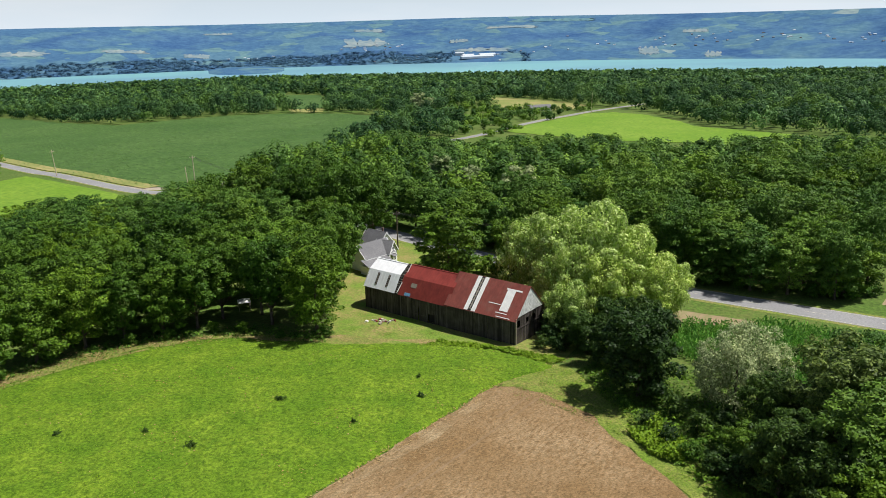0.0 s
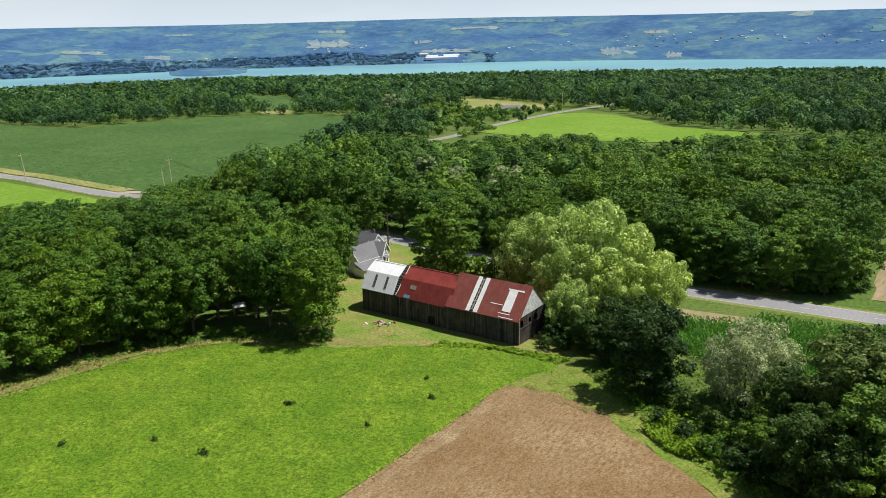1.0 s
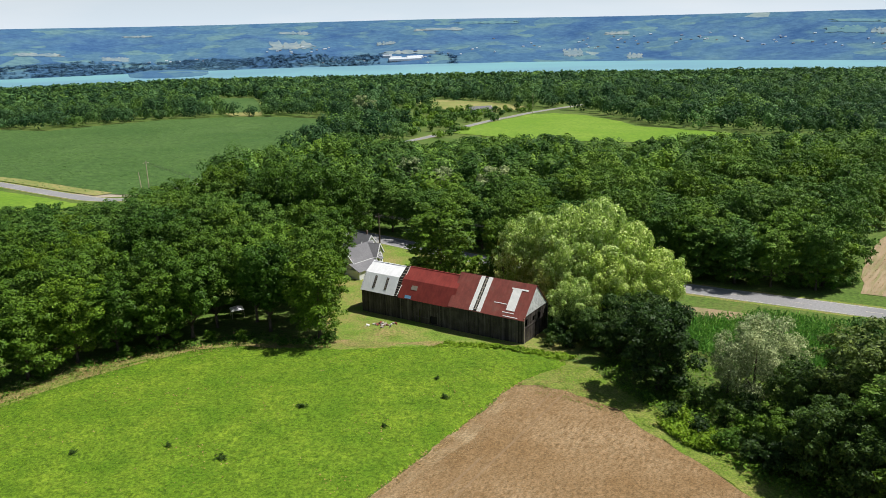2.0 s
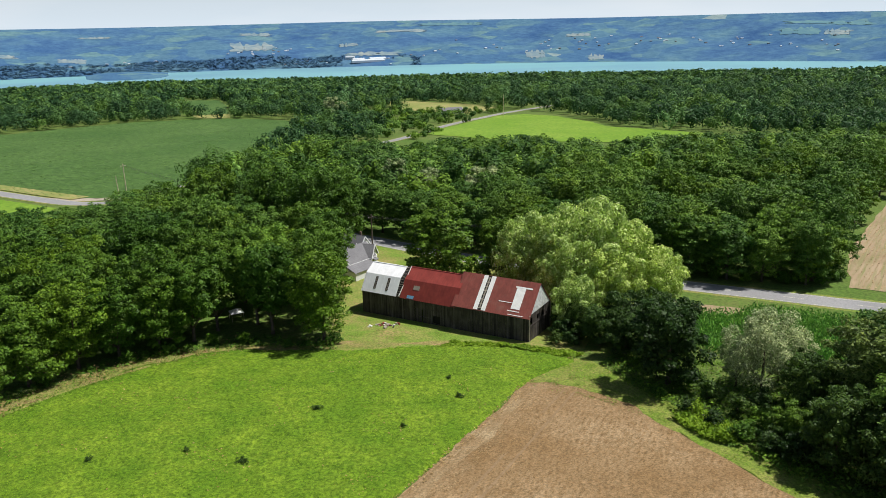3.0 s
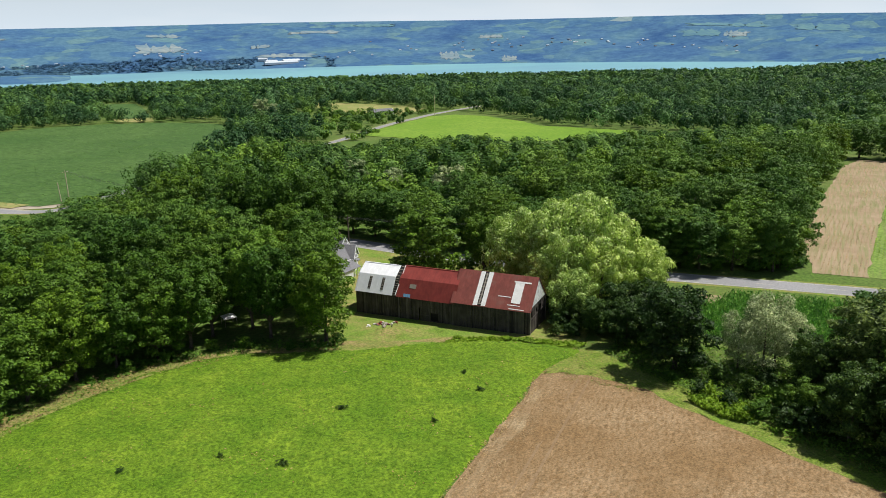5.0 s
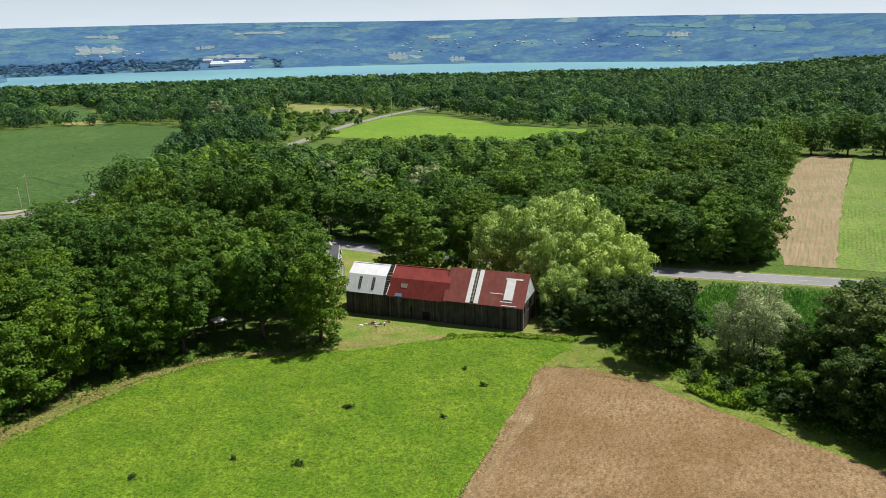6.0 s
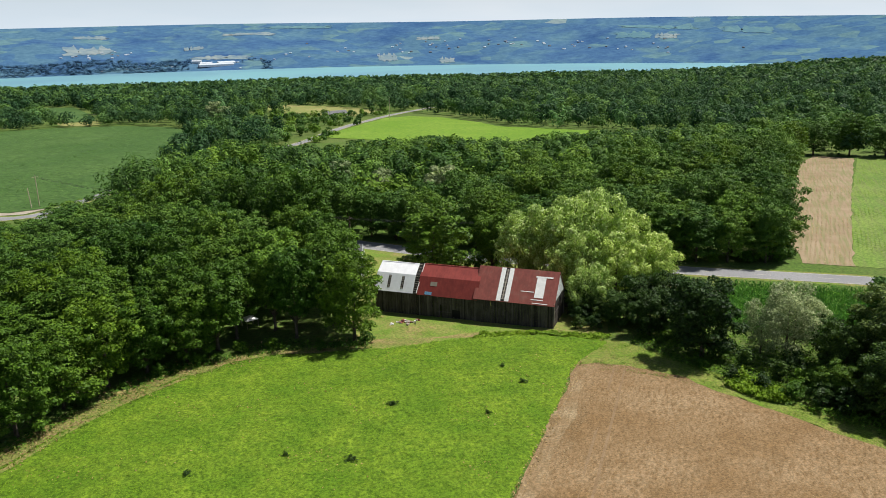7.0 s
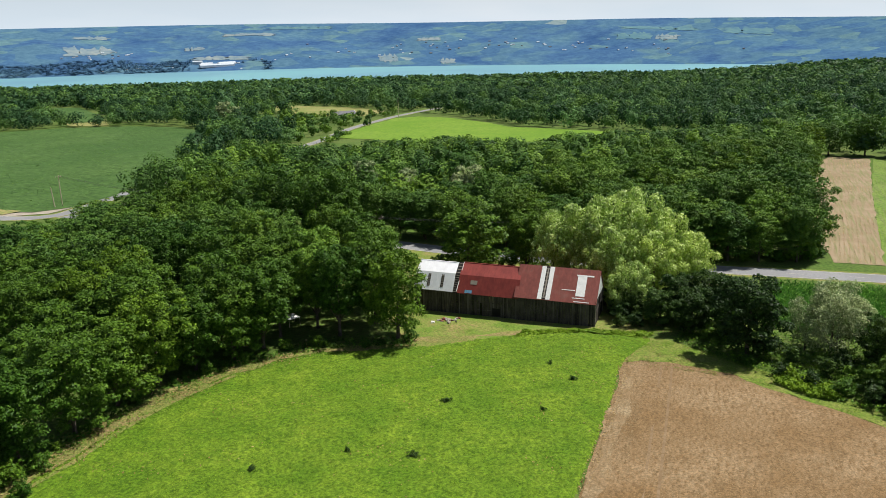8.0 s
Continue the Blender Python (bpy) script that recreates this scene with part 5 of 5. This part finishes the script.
wz = height(wp[:, 0], wp[:, 1]) + growth(wp[:, 0], wp[:, 1], 0.62) + rngw.uniform(-0.03, 0.07, len(wp))
v, f = leaf_quads(rngw, np.column_stack([wp, wz]), rngw.normal(size=(len(wp), 3)) * 0.3 + [0, 0, 0.8], 0.14, 1.4)
tagged(new("weed_tops", quads_mesh("weed_tops", v, f, M_WEED)), "leafy tops of bright green weeds", "weeds", "", "stuff")
tufts("red_weeds", WEEDS, 5000, 0.2, (0.5, 0.75), M_STRAW, "dull brown seed heads among the weeds", "weeds", 42, -0.36, 0.5, 0.2)
for i, (x, y) in enumerate(((-5.6, 125.5), (-60, 108), (-38, 103), (-46.5, 108), (-5, 118), (-28, 118), (-15, 109))):
    plant("shrub", DARKSHRUB, x, y, 0.3 + 0.1 * (i % 3), "low dark green weed clump in the field", "shrub", "weed clumps", None, 0.38)
EDGE = [(-118, 88), (-97, 113), (-79, 133), (-60, 148), (-42, 150.5), (-24, 145), (-28, 152), (-42, 156), (-60, 153), (-82, 139), (-102, 116)]
tufts("tall_weeds", EDGE, 9000, 0.5, (0.3, 1.3), M_SHRUB, "taller rank weeds along the wood's edge", "weeds", 32, 0.2)
tufts("dry_stalks", [(10, 127), (4.5, 119.5), (0.5, 113.5), (-7.5, 103.7), (-14.5, 95), (-30, 76), (-28.5, 75), (-13, 94), (-6, 102.5), (2, 112.5), (6, 118.5), (12, 126)], 5000, 0.22, (0.1, 0.45), M_STRAW, "pale dry stalks between the two fields", "stalks", 33, 0, 0.25)
tufts("tall_weeds", [(-6, 142), (8, 139), (18, 131), (21, 133), (12, 139.5), (-2, 145)], 9000, 0.3, (0.2, 0.9), M_WEED, "taller green weeds along the field edge by the barn", "weeds", 36, 0.3)
VERGE = [(9.5, 124.5), (14, 131), (20, 131), (24, 122), (28, 110), (32, 98), (38, 84), (50, 60), (46, 56), (36, 74), (30, 86), (27, 95), (24, 104), (21, 114), (17, 121), (12, 127)]
tufts("rough_grass", VERGE, 20000, 0.14, (0.06, 0.16), M_WEED, "rough green grass along the stubble's edge", "grass", 37, 0.35)
tufts("dry_grass", VERGE, 3500, 0.14, (0.06, 0.16), M_STRAW, "dry yellow grass along the stubble's edge", "grass", 38, 0.1)
YARD = [(-27, 145), (-12, 142.5), (0, 141.5), (8, 138), (17, 130), (24, 124), (30, 128), (30, 146), (22, 144), (13, 138.5), (0, 150), (-12, 158), (-20, 164), (-26, 165)]
tufts("lawn_grass", YARD, 30000, 0.11, (0.06, 0.09), M_GRASSBLADE, "short uneven green lawn grass", "grass", 39, 0.05)
tufts("dry_grass", YARD, 20000, 0.11, (0.06, 0.09), M_STRAW, "short dry yellow lawn grass", "grass", 40, -0.05)
tufts("dry_grass", EDGE, 5000, 0.3, (0.2, 0.8), M_STRAW, "dry brown grass at the foot of the wood", "grass", 41, -0.1)
BRUSH = [(-112, 92), (-95, 109), (-78, 128), (-60, 143), (-42, 146), (-24, 142.5), (-25, 147), (-42, 152), (-60, 149.5), (-80, 135.5), (-98, 114), (-117, 92)]
tufts("dry_grass", BRUSH, 11000, 0.2, (0.4, 0.85), M_STRAW, "pale dry grass between wood and field", "grass", 43, -0.02, 0.6)
tufts("tall_weeds", BRUSH, 11000, 0.22, (0.4, 0.95), M_GRASSBLADE, "rank green weeds between wood and field", "weeds", 44, 0.0, 0.5)
TOPBAND = [(7, 121.5), (9.5, 124.5), (12, 127.5), (18, 121.5), (22, 113), (25, 103), (22, 106), (17, 113), (11, 117)]
tufts("dry_grass", TOPBAND, 5000, 0.12, (0.13, 0.16), M_STRAW, "dry yellow grass at the head of the stubble", "grass", 45, 0.1)
tufts("thin_grass", TOPBAND, 12000, 0.12, (0.13, 0.16), M_GRASSBLADE, "thin green grass at the head of the stubble", "grass", 46, 0.05)
tufts("stubble_stalks", STUBBLE, 70000, 0.1, (0.09, 0.13), M_STALK, "short rusty stubble stalks", "stubble", 47, 0.2, 0.3, 0.2)
LANE = [(6, 119.5), (1.5, 113), (-6.5, 102.7), (-13.5, 94), (-29, 74), (-26, 71.5), (-10, 92), (-3.2, 100.5), (4.8, 110.5), (9, 117)]
tufts("pale_stubble", LANE, 14000, 0.11, (0.12, 0.15), M_STUB, "pale dusty stubble along the field's edge", "stubble", 48, 0.15, 0.3, 0.5)
HEDGEBASE = [(24, 118), (22, 128), (30, 136), (46, 122), (60, 108), (66, 84), (58, 56), (44, 64), (34, 86), (29, 98)]
tufts("undergrowth", HEDGEBASE, 18000, 0.34, (0.2, 1.4), M_SHRUB, "rank green undergrowth along the hedgerow", "undergrowth", 35, 0.3)

tufts("tall_weeds", [(25.5, 105), (27.5, 98), (31, 95), (33.5, 100), (31, 107)], 4000, 0.3, (0.3, 1.6), M_WEED, "rank bright green weeds at the hedgerow's foot", "weeds", 49, 0.5, 0.5)

# corn: rows of stalks with arching leaves
CORN = [(48, 151), (58, 147.5), (64, 150.5), (80, 141), (98, 129), (110, 118), (88, 98), (66, 104), (54, 114), (47, 124), (40, 138)]
rngc = np.random.default_rng(8)
du, dv = np.array([0.84, -0.54]), np.array([0.54, 0.84])
gu, gv = np.meshgrid(np.arange(-60, 60, 0.42), np.arange(-50, 50, 0.8))
cp = np.array([70, 126]) + gu.reshape(-1, 1) * du + gv.reshape(-1, 1) * dv + rngc.normal(size=(gu.size, 2)) * 0.07
cp = cp[inside(CORN, cp[:, 0], cp[:, 1])]
cz = height(cp[:, 0], cp[:, 1])
pos, nor = [], []
for k in range(5):
    a = rngc.uniform(0, 6.28, len(cp))
    o = np.column_stack([np.cos(a) * 0.22, np.sin(a) * 0.22, 0.5 + 0.38 * k + rngc.uniform(-0.1, 0.3, len(cp))])
    pos.append(np.column_stack([cp, cz]) + o)
    nor.append(np.column_stack([np.cos(a), np.sin(a), np.full(len(cp), 0.45)]))
v, f = leaf_quads(rngc, np.concatenate(pos), np.concatenate(nor), 0.3, 2.8, -1.6)
tagged(new("corn", quads_mesh("corn", v, f, M_CORN)), "standing green corn in rows beside the road", "corn", "", "stuff")


def row_tufts(name, poly, heading, gap, step, size, material, label, category, seed, keep=1.0, lift=0.0):
    """Small plants in straight rows along a heading (degrees from x)."""
    rng = np.random.default_rng(seed)
    P = np.array(poly)
    c0, R = P.mean(0), float(np.abs(P - P.mean(0)).max()) * 1.5
    c, s = math.cos(radians(heading)), math.sin(radians(heading))
    u, w = np.meshgrid(np.arange(-R, R, step), np.arange(-R, R, gap))
    u, w = u.ravel() + rng.uniform(-0.3, 0.3, u.size) * step, w.ravel() + rng.normal(size=w.size) * gap * 0.08
    q = np.column_stack([c0[0] + u * c - w * s, c0[1] + u * s + w * c])
    q = q[inside(poly, q[:, 0], q[:, 1]) & (rng.random(len(q)) < keep)]
    nn = np.array([noise.noise((x * 0.05, y * 0.05, seed)) for x, y in q])
    q = q[nn + rng.uniform(-0.25, 0.25, len(q)) > -0.15]
    z = height(q[:, 0], q[:, 1]) + 0.2 + lift
    v, f = leaf_quads(rng, np.column_stack([q, z]), rng.normal(size=(len(q), 3)) * 0.15 + [0, 0, 0.8], size, 1.6)
    return tagged(new(name, quads_mesh(name, v, f, material)), label, category, "", "stuff")


row_tufts("crop_rows", TILLED, 46, 1.2, 0.5, 0.26, M_STUB, "pale dry crop rows on the tilled strip", "crop", 51)
row_tufts("crop_rows", [(103, 154), (122, 142), (262, 292), (250, 300), (170, 222), (118, 170)], 46, 1.1, 0.5, 0.3, M_WEED, "young green crop rows", "crop", 53, 0.8)

row_tufts("bean_rows", BEANS, 118, 2.4, 2.0, 0.6, M_BEAN, "leafy bean plants in close rows", "crop", 54, 0.9, 0.25)

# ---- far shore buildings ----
# white walls greyed towards blue: the haze sits in their colour
M_HAZY = plain("white_walls_hazed", (0.5, 0.55, 0.6), 0.8, 0, 0.15)
def far_building(x, y, w, d, h, m, label):
    bm = bmesh.new()
    prism(bm, [(-d / 2, 0), (d / 2, 0), (d / 2, h), (0, h + d * 0.25), (-d / 2, h)], -w / 2, w / 2)
    for v in bm.verts:
        v.co = (v.co.y, v.co.x, v.co.z)
    bmesh.ops.recalc_face_normals(bm, faces=bm.faces)
    ob = part("building", bm, m)
    ob.matrix_basis = pose(x, y, hz(x, y) - 1, 0, 0, random.uniform(-25, 25))
    tagged(ob, label, "building", "far shore buildings")


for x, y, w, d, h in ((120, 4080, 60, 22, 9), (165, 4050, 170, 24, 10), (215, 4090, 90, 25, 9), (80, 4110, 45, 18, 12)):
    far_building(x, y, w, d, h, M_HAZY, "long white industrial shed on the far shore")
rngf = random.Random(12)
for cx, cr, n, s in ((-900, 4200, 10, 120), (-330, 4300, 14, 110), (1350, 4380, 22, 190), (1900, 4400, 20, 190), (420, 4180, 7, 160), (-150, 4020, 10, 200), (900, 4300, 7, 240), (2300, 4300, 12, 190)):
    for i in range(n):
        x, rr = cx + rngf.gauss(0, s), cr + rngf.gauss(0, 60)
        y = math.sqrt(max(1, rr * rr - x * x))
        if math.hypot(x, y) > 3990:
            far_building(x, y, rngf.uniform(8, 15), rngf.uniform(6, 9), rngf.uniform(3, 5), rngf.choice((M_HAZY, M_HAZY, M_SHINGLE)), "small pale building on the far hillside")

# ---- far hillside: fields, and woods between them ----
# both field colours are paled and blued to hold the haze over the lake
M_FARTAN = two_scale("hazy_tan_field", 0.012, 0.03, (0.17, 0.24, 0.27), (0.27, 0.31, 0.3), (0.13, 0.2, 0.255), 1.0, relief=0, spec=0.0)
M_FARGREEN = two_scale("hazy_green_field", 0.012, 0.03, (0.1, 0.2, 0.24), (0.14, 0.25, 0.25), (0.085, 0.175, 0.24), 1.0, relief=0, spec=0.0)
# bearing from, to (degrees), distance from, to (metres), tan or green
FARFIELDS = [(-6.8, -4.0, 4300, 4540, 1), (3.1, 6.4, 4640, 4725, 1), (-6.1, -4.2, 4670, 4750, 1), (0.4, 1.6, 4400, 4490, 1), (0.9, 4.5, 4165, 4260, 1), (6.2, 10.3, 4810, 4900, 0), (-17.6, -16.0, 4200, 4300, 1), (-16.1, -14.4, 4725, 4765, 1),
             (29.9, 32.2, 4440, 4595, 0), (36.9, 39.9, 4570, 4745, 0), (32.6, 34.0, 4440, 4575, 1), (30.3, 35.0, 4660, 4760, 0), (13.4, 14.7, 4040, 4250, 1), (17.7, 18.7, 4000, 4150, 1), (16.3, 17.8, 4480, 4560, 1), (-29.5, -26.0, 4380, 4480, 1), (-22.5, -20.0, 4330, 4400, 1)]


def far_field(a0, a1, r0, r1, m, label):
    """A field on the far hillside, draped over it, with an uneven outline."""
    n, k = 24, 6
    v, f = [], []
    r0, r1 = r0 + (r1 - r0) * 0.15, r1 - (r1 - r0) * 0.15
    for i in range(n + 1):
        for j in range(k + 1):
            a = radians(a0 + (a1 - a0) * i / n)
            r = r0 + (r1 - r0) * j / k
            w = (noise.noise((i * 0.4 + a0, r0 * 0.01, 2.0)) + 0.6 * noise.noise((i * 1.3, a0, 7.0))) * (r1 - r0) * 0.55 * min(1, i / 4, (n - i) / 4)
            r += w * (1 if j > k / 2 else -0.5)
            a += radians(noise.noise((j * 0.8 + r0, a0, 5.0)) * (a1 - a0) * 0.2) * (1 if i in (0, n) else 0)
            x, y = r * math.sin(a), r * math.cos(a)
            v.append((x, y, hz(x, y) + 1.5))
            if i and j:
                c = i * (k + 1) + j
                f.append((c - k - 2, c - k - 1, c, c - 1))
    tagged(raw("field", v, [q[::-1] for q in f], m, None, "", False), label, "field", "", "structure")


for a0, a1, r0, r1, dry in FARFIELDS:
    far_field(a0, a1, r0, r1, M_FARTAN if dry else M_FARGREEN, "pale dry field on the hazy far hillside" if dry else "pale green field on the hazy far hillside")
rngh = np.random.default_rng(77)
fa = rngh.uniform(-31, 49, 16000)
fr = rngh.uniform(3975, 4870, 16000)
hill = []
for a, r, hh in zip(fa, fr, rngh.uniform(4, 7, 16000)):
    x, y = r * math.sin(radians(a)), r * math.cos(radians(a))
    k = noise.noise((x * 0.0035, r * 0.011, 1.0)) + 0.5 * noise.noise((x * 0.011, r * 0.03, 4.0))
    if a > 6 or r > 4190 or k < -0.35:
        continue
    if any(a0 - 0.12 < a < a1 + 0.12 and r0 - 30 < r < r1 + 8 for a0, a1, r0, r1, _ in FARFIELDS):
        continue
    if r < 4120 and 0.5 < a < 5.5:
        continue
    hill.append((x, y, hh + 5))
# shore woods whose colour holds the cloud shadow and the blue haze
far_wood("woodland", hill, 26, 5.0, 12, M_FARTREE, "woods along the far shore, coloured for haze and a cloud's shadow", 7, 3.0)
